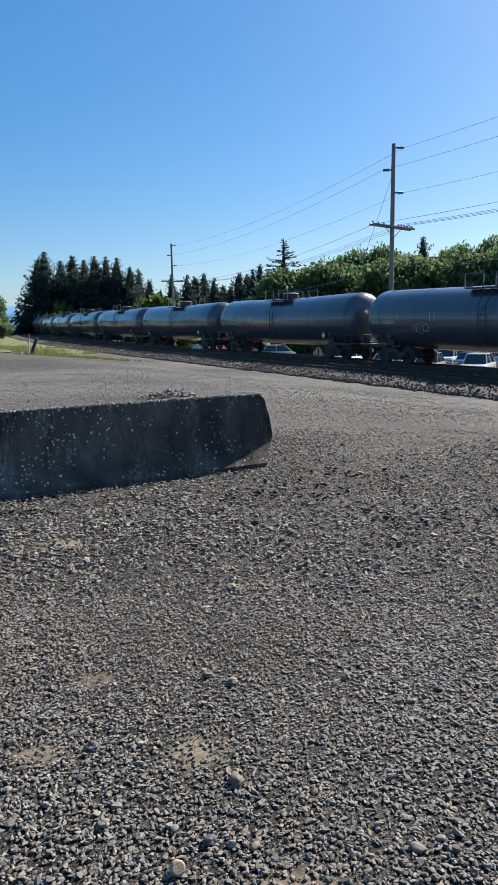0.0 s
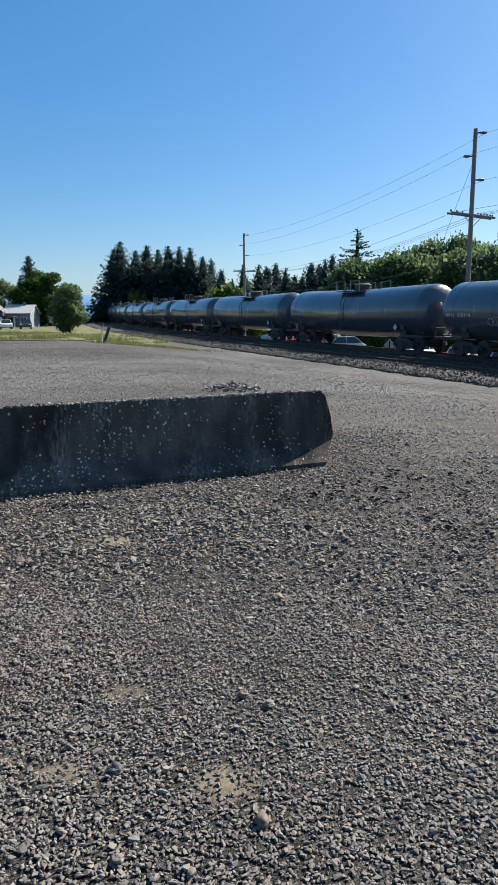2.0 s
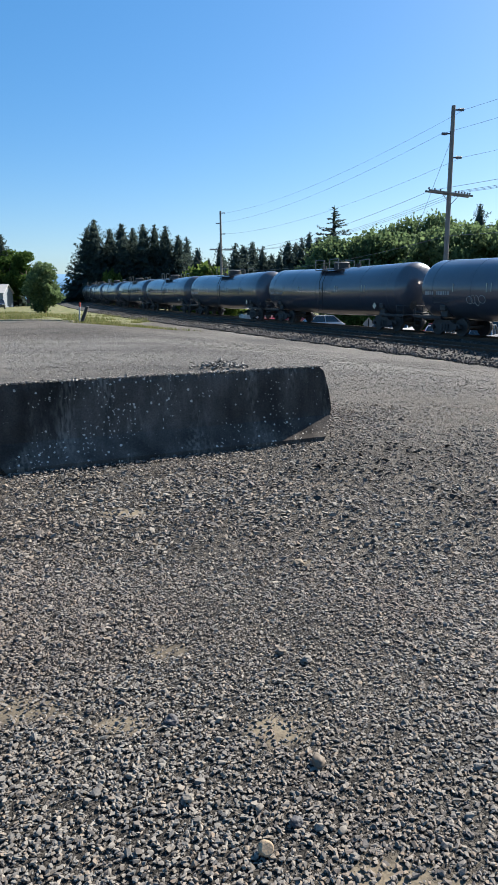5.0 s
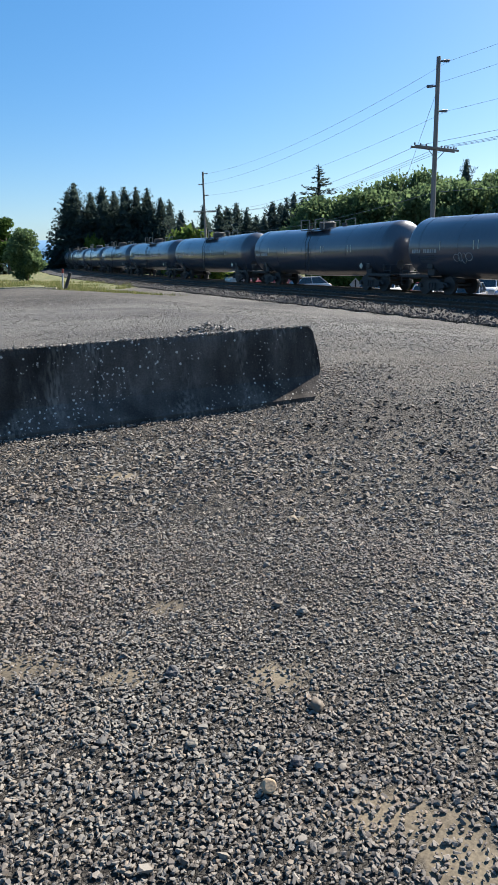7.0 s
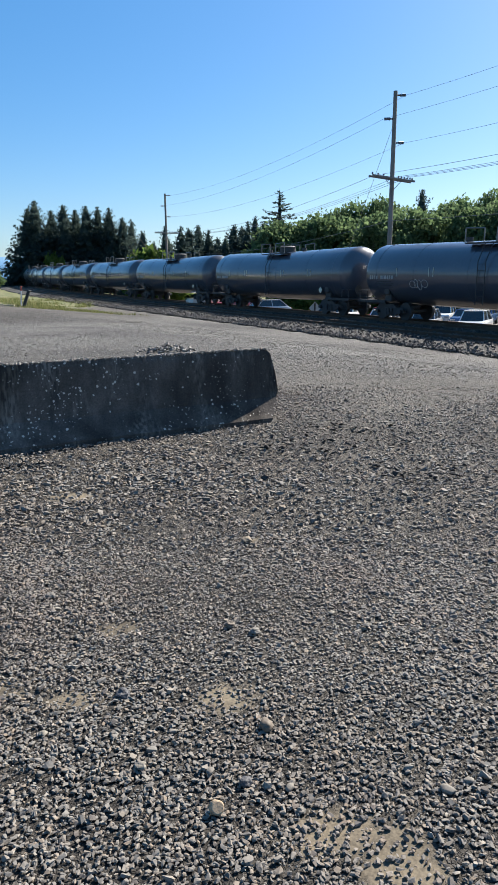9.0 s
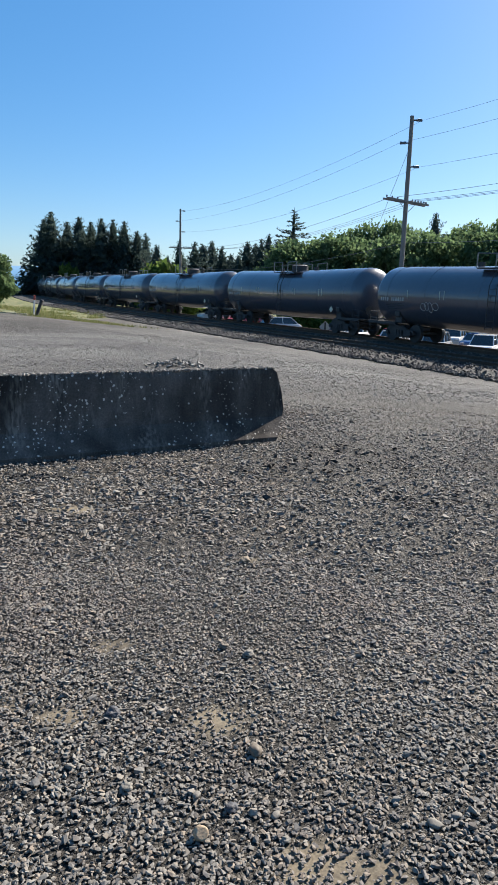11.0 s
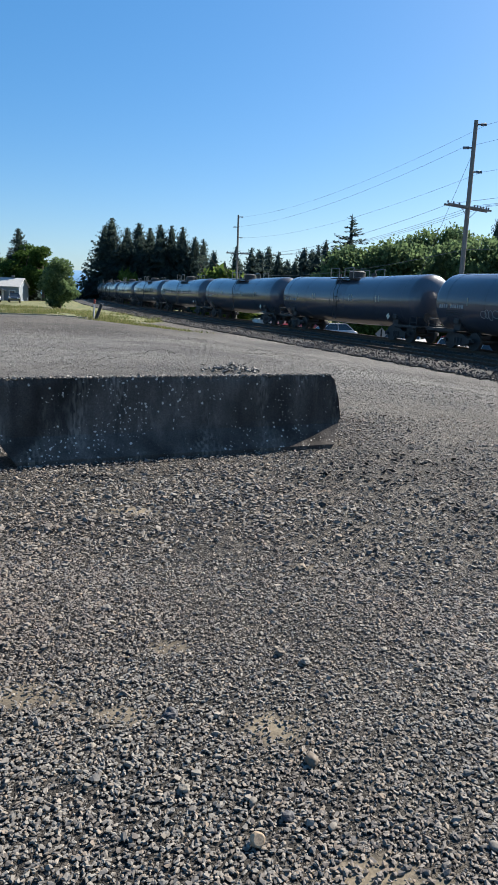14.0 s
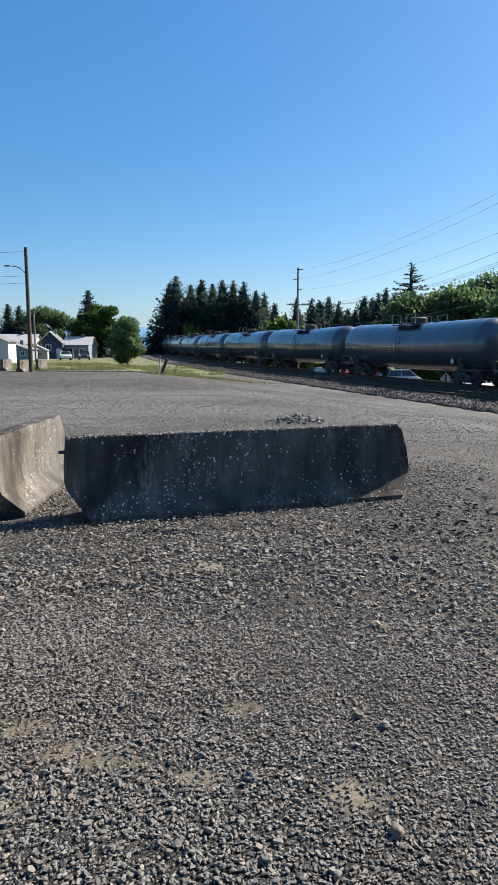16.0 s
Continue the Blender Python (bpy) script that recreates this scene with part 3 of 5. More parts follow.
tagged(link_mesh("ballast_stones", me, None), "loose dark ballast rocks along the track shoulder", "ballast", kind="stuff")


# ---- tank cars ----
CAR = 18.4
R_TANK, Z_AXIS = 1.55, 2.28


def tank_axis(x):
    return Z_AXIS + 0.012 * abs(x)


def build_truck(parent, cx):
    for sy in (-1, 1):
        bm = bmesh.new()
        pts = [(-1.15, 0.42), (-1.05, 0.62), (-0.55, 0.66), (-0.3, 0.82), (0.3, 0.82), (0.55, 0.66), (1.05, 0.62), (1.15, 0.42), (0.75, 0.40), (0.42, 0.22), (-0.42, 0.22), (-0.75, 0.40)]
        y0, y1 = sy * 0.98, sy * 1.12
        a = [bm.verts.new((cx + x, y0, z)) for x, z in pts]
        b = [bm.verts.new((cx + x, y1, z)) for x, z in pts]
        for i in range(len(pts)):
            k = (i + 1) % len(pts)
            bm.faces.new((a[i], a[k], b[k], b[i]))
        bm.faces.new(a)
        bm.faces.new(b)
        sf = part("side_frame", bm, M["tank_dull"], parent)
        bm = bmesh.new()
        for dx in (-0.2, 0.0, 0.2):
            tube(bm, (cx + dx, sy * 1.15, 0.3), (cx + dx, sy * 1.15, 0.62), 0.075, seg=8)
        part("spring_group", bm, M["tank_dull"], sf)
        for ax in (-0.89, 0.89):
            bm = bmesh.new()
            tube(bm, (cx + ax, sy * 0.98, 0.457), (cx + ax, sy * 1.24, 0.457), 0.11, seg=12)
            part("bearing_cap", bm, M["tank_dull"], sf)
    for ax in (-0.89, 0.89):
        bm = bmesh.new()
        tube(bm, (cx + ax, -0.8, 0.457), (cx + ax, 0.8, 0.457), 0.08, seg=10)
        for sy in (-1, 1):
            tube(bm, (cx + ax, sy * 0.69, 0.457), (cx + ax, sy * 0.83, 0.457), 0.457, seg=24)
            tube(bm, (cx + ax, sy * 0.66, 0.457), (cx + ax, sy * 0.70, 0.457), 0.482, seg=24)
        part("wheelset", bm, M["tank_dull"], parent)
    bm = box(bmesh.new(), cx, 0, 0.66, 0.4, 2.0, 0.26, 0.03)
    part("bolster", bm, M["tank_dull"], parent)


def build_tank_car(name, label):
    car = thing(name, Matrix.Identity(4), label, "tank car", "train of tank cars")
    half, head = 8.62, 0.75
    prof = [(-half + head - head * math.cos(i / 9 * math.pi / 2), max(0.06, R_TANK * math.sin(i / 9 * math.pi / 2))) for i in range(10)]
    prof += [(x, R_TANK) for x in (-5.2, -2.6, 0.0, 2.6, 5.2)] + [(-x, r) for x, r in prof[::-1]]
    shell = part("tank_shell", lathe_x(bmesh.new(), prof, 48, tank_axis), M["tank"], car, smooth=True)
    for x in (-7.2, -4.4, -0.9, 0.9, 4.4, 7.2):
        part("jacket_band", lathe_x(bmesh.new(), [(x - 0.05, R_TANK - 0.02), (x - 0.045, R_TANK + 0.008), (x + 0.045, R_TANK + 0.008), (x + 0.05, R_TANK - 0.02)], 48, tank_axis), M["tank"], shell, smooth=False)
    # fittings housing, platform and rails on top
    top = Z_AXIS + R_TANK
    bm = bmesh.new()
    tube(bm, (0, 0, top - 0.15), (0, 0, top + 0.32), 0.55, seg=24)
    tube(bm, (0, 0, top + 0.32), (0, 0, top + 0.40), 0.58, 0.4, seg=24)
    part("manway_housing", bm, M["tank_dull"], car)
    bm = bmesh.new()
    for sy in (-1, 1):
        box(bm, 0, sy * 0.95, top - 0.12, 2.9, 0.5, 0.05)
    part("top_platform", bm, M["tank_dull"], car)
    for sy in (-1.2, 1.2):
        for e in (-1, 1):
            bm = bmesh.new()
            tube(bm, (e * 1.45, sy, top - 0.12), (e * 1.45, sy, top + 0.55), 0.03, seg=6)
            tube(bm, (e * 1.45, sy, top + 0.55), (e * 0.35, sy, top + 0.5), 0.03, seg=6)
            tube(bm, (e * 0.35, sy, top + 0.5), (e * 0.35, sy, top - 0.1), 0.03, seg=6)
            part("platform_railing", bm, M["steel"], car)
    for sx in (-2.3, 2.0):
        bm = tube(bmesh.new(), (sx, 0, top - 0.08), (sx, 0, top + 0.22), 0.16, seg=14)
        part("relief_valve", bm, M["tank_dull"], car)
    # ladder to the platform
    bm = bmesh.new()
    for sx in (-0.22, 0.22):
        tube(bm, (sx, -1.62, 1.0), (sx, -1.62, 2.9), 0.02, seg=6)
        tube(bm, (sx, -1.62, 2.9), (sx, -1.22, top - 0.1), 0.02, seg=6)
    for i in range(7):
        tube(bm, (-0.22, -1.62, 1.1 + i * 0.28), (0.22, -1.62, 1.1 + i * 0.28), 0.014, seg=5)
    part("side_ladder", bm, M["tank_dull"], car)
    # underframe
    bm = tube(bmesh.new(), (0.0, 0, Z_AXIS - R_TANK + 0.06), (0.0, 0, 0.72), 0.28, 0.16, seg=14)
    box(bm, 0, 0, 0.95, 1.5, 0.7, 0.18, 0.04)
    part("outlet_valve", bm, M["tank_dull"], car)
    for e in (-1, 1):
        bm = box(bmesh.new(), e * 7.1, 0, 0.93, 3.6, 0.5, 0.34, 0.02)
        part("stub_sill", bm, M["tank_dull"], car)
        bm = box(bmesh.new(), e * 6.5, 0, 1.16, 0.5, 2.5, 0.42, 0.05)
        box(bm, e * 6.5, 0, 1.45, 0.4, 2.75, 0.3, 0.05)
        part("body_bolster", bm, M["tank_dull"], car)
        bm = box(bmesh.new(), e * 8.45, 0, 0.98, 0.75, 2.9, 0.06, 0.01)
        for sy in (-1, 1):
            box(bm, e * 7.6, sy * 1.42, 0.96, 2.2, 0.07, 0.14, 0.01)
        part("end_platform", bm, M["tank_dull"], car)
        bm = bmesh.new()
        for sy in (-1.4, 1.4):
            for dx in (8.05, 8.68):
                tube(bm, (e * dx, sy, 0.45), (e * dx, sy, 1.5), 0.022, seg=6)
            for z in (0.45, 0.75, 1.2, 1.5):
                tube(bm, (e * 8.05, sy, z), (e * 8.68, sy, z), 0.018, seg=6)
        tube(bm, (e * 8.68, -1.4, 1.5), (e * 8.68, 1.4, 1.5), 0.022, seg=6)
        part("end_railing", bm, M["tank_dull"], car)
        bm = box(bmesh.new(), e * 8.95, 0, 0.86, 0.5, 0.24, 0.28, 0.05)
        part("coupler", bm, M["tank_dull"], car)
        build_truck(car, e * 6.5)
    bm = bmesh.new()
    tube(bm, (8.78, -0.8, 1.5), (8.82, -0.8, 1.5), 0.26, seg=18)
    tube(bm, (8.80, -0.8, 1.0), (8.80, -0.8, 1.5), 0.03, seg=6)
    part("brake_wheel", bm, M["tank_dull"], car)
    bm = tube(bmesh.new(), (3.2, -0.35, 0.98), (4.4, -0.35, 0.98), 0.16, seg=14)
    part("brake_cylinder", bm, M["tank_dull"], car)
    bm = bmesh.new()
    tube(bm, (-6.2, -0.5, 0.98), (6.2, -0.5, 0.98), 0.03, seg=6)
    part("brake_pipe", bm, M["tank_dull"], car)
    # stencilled marks, unreadable: bars laid on the side of the tank

    def on_side(x, z):
        a = (z - tank_axis(x)) / R_TANK
        return -R_TANK * math.sqrt(max(0, 1 - a * a))
    rr = random.Random(3)
    bm = bmesh.new()
    x = -7.7
    for k in range(11):
        w = rr.uniform(0.09, 0.14)
        if k != 4:
            box(bm, x + w / 2, on_side(x, 2.2) - 0.004, 2.2, w, 0.012, 0.19)
        x += w + 0.06
    part("reporting_mark", bm, M["stencil"], car, "row of small white stencilled bars")["kind"] = "stuff"
    bm = bmesh.new()
    for k in range(4):
        box(bm, -6.6, on_side(-6.6, 1.98 - k * 0.09) - 0.004, 1.98 - k * 0.09, rr.uniform(0.7, 1.6), 0.012, 0.028)
    part("capacity_mark", bm, M["tank_dull"], car)["kind"] = "stuff"
    for x in (-5.6, -3.3, -3.0, 1.6, 1.9, 4.7, 5.0):
        bm = box(bmesh.new(), x, on_side(x, 2.45) - 0.004, 2.45, 0.035, 0.012, 0.42)
        part("reflector_strip", bm, M["reflector"], car)
    bm = box(bmesh.new(), 0, 0, 0, 0.27, 0.012, 0.27, 0, Matrix.Translation((6.0, -1.47, 1.45)) @ Matrix.Rotation(radians(45), 4, "Y"))
    part("placard", bm, M["reflector"], car, "small pale diamond placard")
    return car


GAP = 6.5
first = build_tank_car("tank_car", "glossy black railway tank car standing on the track")


def car_pose(s_mid):
    a, _ = on_line(s_mid - 6.5)
    b, _ = on_line(s_mid + 6.5)
    d = a - b                       # the car's own x points back along the line, so its marked side faces the lot
    rz = math.atan2(d.y, d.x)
    ry = -math.atan2(d.z, math.hypot(d.x, d.y))
    return Matrix.Translation((a + b) / 2) @ Matrix.Rotation(rz, 4, "Z") @ Matrix.Rotation(ry, 4, "Y")


for k in range(-2, 15):
    s_mid = GAP + (k + 0.5) * CAR
    if k == -2:
        first.matrix_world = car_pose(s_mid)
    else:
        car = copy_thing(first, car_pose(s_mid))
        if k == -1:
            # a looping scrawl of pale spray paint on this one car
            bm = bmesh.new()
            for cx, cz, rx, rz in ((-4.45, 1.86, 0.2, 0.17), (-4.2, 1.9, 0.13, 0.2), (-3.95, 1.84, 0.14, 0.24), (-3.6, 1.9, 0.22, 0.18)):
                for i in range(18):
                    p, q = ((cx + rx * math.cos(6.2832 * j / 18), cz + rz * math.sin(6.2832 * j / 18)) for j in (i, i + 1))
                    tube(bm, *((x, -R_TANK * math.sqrt(1 - ((z - tank_axis(x)) / R_TANK) ** 2) - 0.002, z) for x, z in (p, q)), 0.016, seg=5)
            part("spray_paint", bm, M["stencil"], car, "looping pale spray-painted scrawl")


# ---- concrete barriers ----
def build_barrier(name, length, m, mat, label, seed, h=0.76, wb=0.56):
    """Cast traffic barrier: vertical toe lip, sloping foot, near-upright stem; chipped edges and bevelled ends. Origin at one end of the front foot line."""
    b = thing(name, m, label, "concrete barrier", "loose concrete barriers")
    prof = [(0.0, 0.0), (0.0, 0.06), (0.045, 0.11), (0.145, 0.25), (0.16, 0.31), (0.178, 0.50), (0.185, h - 0.05), (0.20, h), (wb - 0.20, h), (wb - 0.185, h - 0.05), (wb - 0.178, 0.50), (wb - 0.16, 0.31), (wb - 0.145, 0.25), (wb - 0.045, 0.11), (wb, 0.06), (wb, 0.0)]
    bm = bmesh.new()
    rows = []
    nx = 220
    for i in range(nx + 1):
        u = i / nx
        row = []
        for j, (y, z) in enumerate(prof):
            x = u * length
            # ends lean in towards the foot and bulge a little at mid height
            e = 0.0
            e0 = 0.0
            if z < 0.3:
                e, e0 = 0.19 * (1 - z / 0.3), 0.22 * (1 - z / 0.3)
            elif z > 0.45:
                e, e0 = 0.15 * ((z - 0.45) / (h - 0.45)) ** 2.6, 0.03 * (z - 0.45) / (h - 0.45)
            wob = 0.03 * noise.noise(Vector((seed, y * 14, z * 14)))
            x = min(max(x, e0 + abs(wob)), length - e - abs(wob) * 1.5)
            p = Vector((x, y, z))
            chip = 0.0
            nz = noise.noise(Vector((x * 6 + seed, y * 9, z * 14)))
            if z >= h - 0.055:
                chip = (max(0.0, noise.noise(Vector((x * 16 + seed, y * 3, 2.0)))) * 0.06 + max(0.0, noise.noise(Vector((x * 47 + seed, y * 9, 5.0)))) * 0.045) * (1.0 if z < h else 0.6)
            p += Vector((0, nz * 0.0025 * (1 if y > wb / 2 else -1), -chip + (nz * 0.003 if z > 0 else 0)))
            row.append(bm.verts.new(p))
        rows.append(row)
    k = len(prof)
    for a, c in zip(rows, rows[1:]):
        for j in range(k):
            bm.faces.new((a[j], a[(j + 1) % k], c[(j + 1) % k], c[j]))
    for row in (rows[0], rows[-1]):
        bm.faces.new(row)
    part("body", bm, mat, b, smooth=False)
    return b


def end_loop(b, x, z, sign, y=0.28):
    bm = bmesh.new()
    tube(bm, (x, y - 0.03, z), (x + sign * 0.05, y - 0.03, z), 0.010, seg=7)
    tube(bm, (x + sign * 0.05, y - 0.03, z), (x + sign * 0.05, y + 0.05, z), 0.010, seg=7)
    tube(bm, (x, y + 0.05, z), (x + sign * 0.05, y + 0.05, z), 0.010, seg=7)
    part("steel_loop", bm, M["rail"], b, "rusty steel linking loop")


A, B = Vector((-2.715, 5.367, -0.01)), Vector((0.338, 6.98, -0.02))
front = build_barrier("concrete_barrier", (B - A).length + 0.03, Matrix.Translation(A) @ Matrix.Rotation(math.atan2(B.y - A.y, B.x - A.x), 4, "Z"), M["concrete"], "weathered concrete barrier with shade in its colour, spotted with pale lichen on gravel", 1.3)
end_loop(front, 0.02, 0.62, -1, 0.26)
C = Vector((-3.20, 5.42, -0.01))
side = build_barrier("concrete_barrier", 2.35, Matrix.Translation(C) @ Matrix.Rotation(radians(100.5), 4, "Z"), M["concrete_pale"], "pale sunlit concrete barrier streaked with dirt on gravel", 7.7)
end_loop(side, 0.02, 0.62, -1, 0.26)
end_loop(side, 0.02, 0.34, -1, 0.26)
for i, (x, y, a) in enumerate(((-27.8, 48.2, 103), (-25.3, 46.2, 101), (-25.9, 50.2, 99))):
    build_barrier("concrete_barrier", 2.4, Matrix.Translation((x, y, land_z(x, y) - 0.02)) @ Matrix.Rotation(radians(a), 4, "Z"), M["concrete_pale"], "pale concrete barrier at the edge of the gravel lot", 11 + i, h=0.9)

# crumbs added along the near barrier's broken top, pale to imitate its sunlit rim
rng = np.random.default_rng(12)
n = 1100
u = rng.random(n) * ((B - A).length - 0.16) + 0.08
w = 0.195 + np.abs(rng.normal(0, 0.035, n))
ca, sa = math.cos(math.atan2(B.y - A.y, B.x - A.x)), math.sin(math.atan2(B.y - A.y, B.x - A.x))
me = scatter_stones("concrete_crumbs", rng, np.stack([A.x + u * ca - w * sa, A.y + u * sa + w * ca, np.full(n, 0.742)], 1), rng.uniform(0.010, 0.036, n), M["grit"], "cube", 0.7, 0.4)
tagged(link_mesh("concrete_crumbs", me, None), "pale grains added along the broken top edge, standing for its sunlit rim", "rubble", kind="stuff")


# ---- poles and wires ----
def wire(name, a, b, sag, label, r=0.008):
    a, b = Vector(a), Vector(b)
    cu = bpy.data.curves.new(name, "CURVE")
    cu.dimensions, cu.bevel_depth, cu.bevel_resolution = "3D", r, 1
    sp = cu.splines.new("POLY")
    n = 24
    sp.points.add(n)
    for i in range(n + 1):
        u = i / n
        p = a.lerp(b, u) - Vector((0, 0, sag * 4 * u * (1 - u)))
        sp.points[i].co = (*p, 1)
    cu.materials.append(M["wire"])
    ob = new(name, cu)
    return tagged(ob, label, "wire", "overhead wires")


def bracket(pole, z, sx, ang):
    """An insulator on a short arm standing off the pole."""
    bm = bmesh.new()
    d = Vector((math.cos(ang), math.sin(ang), 0)) * sx
    tube(bm, Vector((0, 0, z)), d * 0.35 + Vector((0, 0, z)), 0.05, seg=8)
    for i in range(5):
        p = d * (0.32 + i * 0.075) + Vector((0, 0, z))
        tube(bm, p, p + d * 0.05, 0.10, 0.08, seg=10)
    part("line_insulator", bm, M["insulator"], pole)


def build_pole(name, m, height, r0, r1, label, arms=(), cross=None, ang=0.0, wood="pole"):
    p = thing(name, m, label, "utility pole", "utility poles")
    bm = bmesh.new()
    tube(bm, (0, 0, -0.3), (0, 0, height), r0, r1, seg=14)
    part("shaft", bm, M[wood], p)
    for z, sx in arms:
        bracket(p, z, sx, ang)
    if cross:
        z, w, ca = cross[:3]
        # tilt chosen so the arm slopes as the camera sees it
        arm_tilt = cross[3] if len(cross) > 3 else 0.0
        d = Vector((math.cos(ca), math.sin(ca), 0))
        nrm = Vector((-math.sin(ca), math.cos(ca), 0))
        for k in (-1, 1):
            bm = box(bmesh.new(), 0, 0, 0, w, 0.09, 0.12, 0.01, Matrix.Translation(nrm * (k * (r0 + 0.02)) + Vector((0, 0, z))) @ Matrix.Rotation(ca, 4, "Z") @ Matrix.Rotation(arm_tilt, 4, "Y"))
            part("cross_arm", bm, M["pole"], p)
        for k in (-1, 1):
            bm = tube(bmesh.new(), d * (0.75 * k) + Vector((0, 0, z)) - nrm * 0.2, Vector((0, 0, z - 0.7)) - nrm * 0.2, 0.02, seg=6)
            part("arm_brace", bm, M["steel"], p)
        for u in (-0.46, -0.33, -0.2, 0.15, 0.22, 0.29, 0.36, 0.43, 0.48):
            bm = bmesh.new()
            q = d * (u * w) + Vector((0, 0, z + 0.06 - u * w * math.sin(arm_tilt)))
            tube(bm, q, q + Vector((0, 0, 0.10)), 0.03, seg=8)
            tube(bm, q + Vector((0, 0, 0.08)), q + Vector((0, 0, 0.17)), 0.07, 0.04, seg=10)
            part("pin_insulator", bm, M["insulator"], p)
    return p


P1, P2 = Vector((10.1, 47.0, 0)), Vector((-10.35, 99.8, 0))
P1.z, P2.z = land_z(P1.x, P1.y), land_z(P2.x, P2.y)
P0 = P1 + (P1 - P2) * 1.0
P0.z = land_z(P0.x, P0.y)
LINE_A = math.atan2(P2.y - P1.y, P2.x - P1.x)
ACROSS = 0.0
T1, T2 = 13.25, 13.5
ARMS = (-0.25, 1), (-1.65, -1), (-3.1, 1)
build_pole("utility_pole", Matrix.Translation(P1), T1 - P1.z, 0.19, 0.13, "tall weathered wooden utility pole with crossarm and insulators", [(T1 - P1.z + a, s) for a, s in ARMS], (7.95 - P1.z, 3.4, radians(24), radians(3.8)), ACROSS)
build_pole("utility_pole", Matrix.Translation(P2), T2 - P2.z, 0.19, 0.13, "distant wooden utility pole standing among dark firs", [(T2 - P2.z + a, s) for a, s in ARMS], (8.2 - P2.z, 3.3, radians(24)), ACROSS)
build_pole("utility_pole", Matrix.Translation(P0), T1 - P0.z, 0.19, 0.13, "tall weathered wooden utility pole with crossarm and insulators", [(T1 - P0.z + a, s) for a, s in ARMS], (7.95 - P0.z, 3.3, radians(24)), ACROSS)
for a, s in ARMS:
    o = Vector((0.7 * s, 0, 0))
    q0, q1, q2 = (Vector((p.x, p.y, t + a)) + o for p, t in ((P0, T1), (P1, T1), (P2, T2)))
    wire("power_line", q1, q2, 1.0, "thin grey overhead power line between the poles")
    wire("power_line", q0, q1, 1.0, "thin grey overhead power line between the poles")
cd = Vector((math.cos(radians(24)), math.sin(radians(24)), 0))
for u in (-1.4, 0.45, 0.9, 1.3):
    wire("service_wire", Vector((P1.x, P1.y, 8.1)) + cd * u, Vector((P2.x, P2.y, 8.35)) + cd * u, 1.3, "thin overhead service wire on the crossarm", 0.011)
    wire("service_wire", Vector((P0.x, P0.y, 8.1)) + cd * u, Vector((P1.x, P1.y, 8.1)) + cd * u, 0.9, "thin overhead service wire on the crossarm", 0.011)
wire("telephone_cable", (P1.x, P1.y - 0.2, 5.3), (P2.x, P2.y - 0.2, 5.6), 1.0, "low dark cable slung between the poles", 0.014)
wire("telephone_cable", (P0.x, P0.y - 0.2, 5.3), (P1.x, P1.y - 0.2, 5.3), 0.8, "low dark cable slung between the poles", 0.014)
wire("guy_wire", (P1.x, P1.y, 11.4), (P1.x - 3.6, P1.y + 7.5, land_z(P1.x - 3.6, P1.y + 7.5)), 0.0, "taut steel guy wire bracing the pole", 0.012)

LP = Vector((-24.5, 46.0, 0))
LP.z = land_z(LP.x, LP.y)
lamp_pole = build_pole("street_lamp", Matrix.Translation(LP), 8.9 - LP.z, 0.16, 0.12, "brown wooden pole with a curved street lamp arm", (), None, 0.0, "pole_brown")
lamp_pole["category"], lamp_pole["group"] = "street lamp", "street lamps"
bm = bmesh.new()
pts = [Vector((-0.1, 0, 7.1)), Vector((-0.5, 0, 7.45)), Vector((-0.9, 0, 7.6)), Vector((-1.25, 0, 7.62))]
for a, b in zip(pts, pts[1:]):
    tube(bm, a, b, 0.035, seg=8)
part("lamp_arm", bm, M["steel"], lamp_pole)
part("lamp_head", box(bmesh.new(), -1.45, 0, 7.64, 0.5, 0.2, 0.1, 0.04), M["steel"], lamp_pole, "flat grey lamp head")
SP = Vector((-47.0, 90, 0))
SP.z = land_z(SP.x, SP.y)
build_pole("utility_pole", Matrix.Translation(SP), 7.6 - SP.z, 0.13, 0.10, "thin far wooden pole with a short crossarm", (), (7.2 - SP.z, 1.6, 0.2))
for z0, z1 in ((8.6, 9.6), (6.9, 8.0), (6.4, 7.3)):
    wire("street_wire", (LP.x, LP.y, z0), (LP.x - 45, LP.y - 8, z1), 0.7, "thin cable slung from the street lamp pole", 0.012)


# ---- posts and signs ----
def stub_at(x, y):
    z = land_z(x, y)
    p = thing("leaning_post", Matrix.Translation((x, y, z)) @ Matrix.Rotation(radians(22), 4, "Y"), "short black post leaning over on the gravel edge", "post")
    part("post", box(bmesh.new(), 0, 0, 0.55, 0.19, 0.19, 1.25, 0.02), M["black_paint"], p)
    q = thing("marker_post", Matrix.Translation((x - 0.35, y + 0.6, z)) @ Matrix.Rotation(radians(4), 4, "Y"), "slim white marker post with a red top", "marker post")
    part("post", box(bmesh.new(), 0, 0, 0.5, 0.09, 0.05, 1.1, 0.01), M["white_paint"], q)
    part("red_top", box(bmesh.new(), 0, 0, 1.21, 0.11, 0.06, 0.3, 0.01), M["red_paint"], q, "faded red cap")


stub_at(-14.6, 46.2)


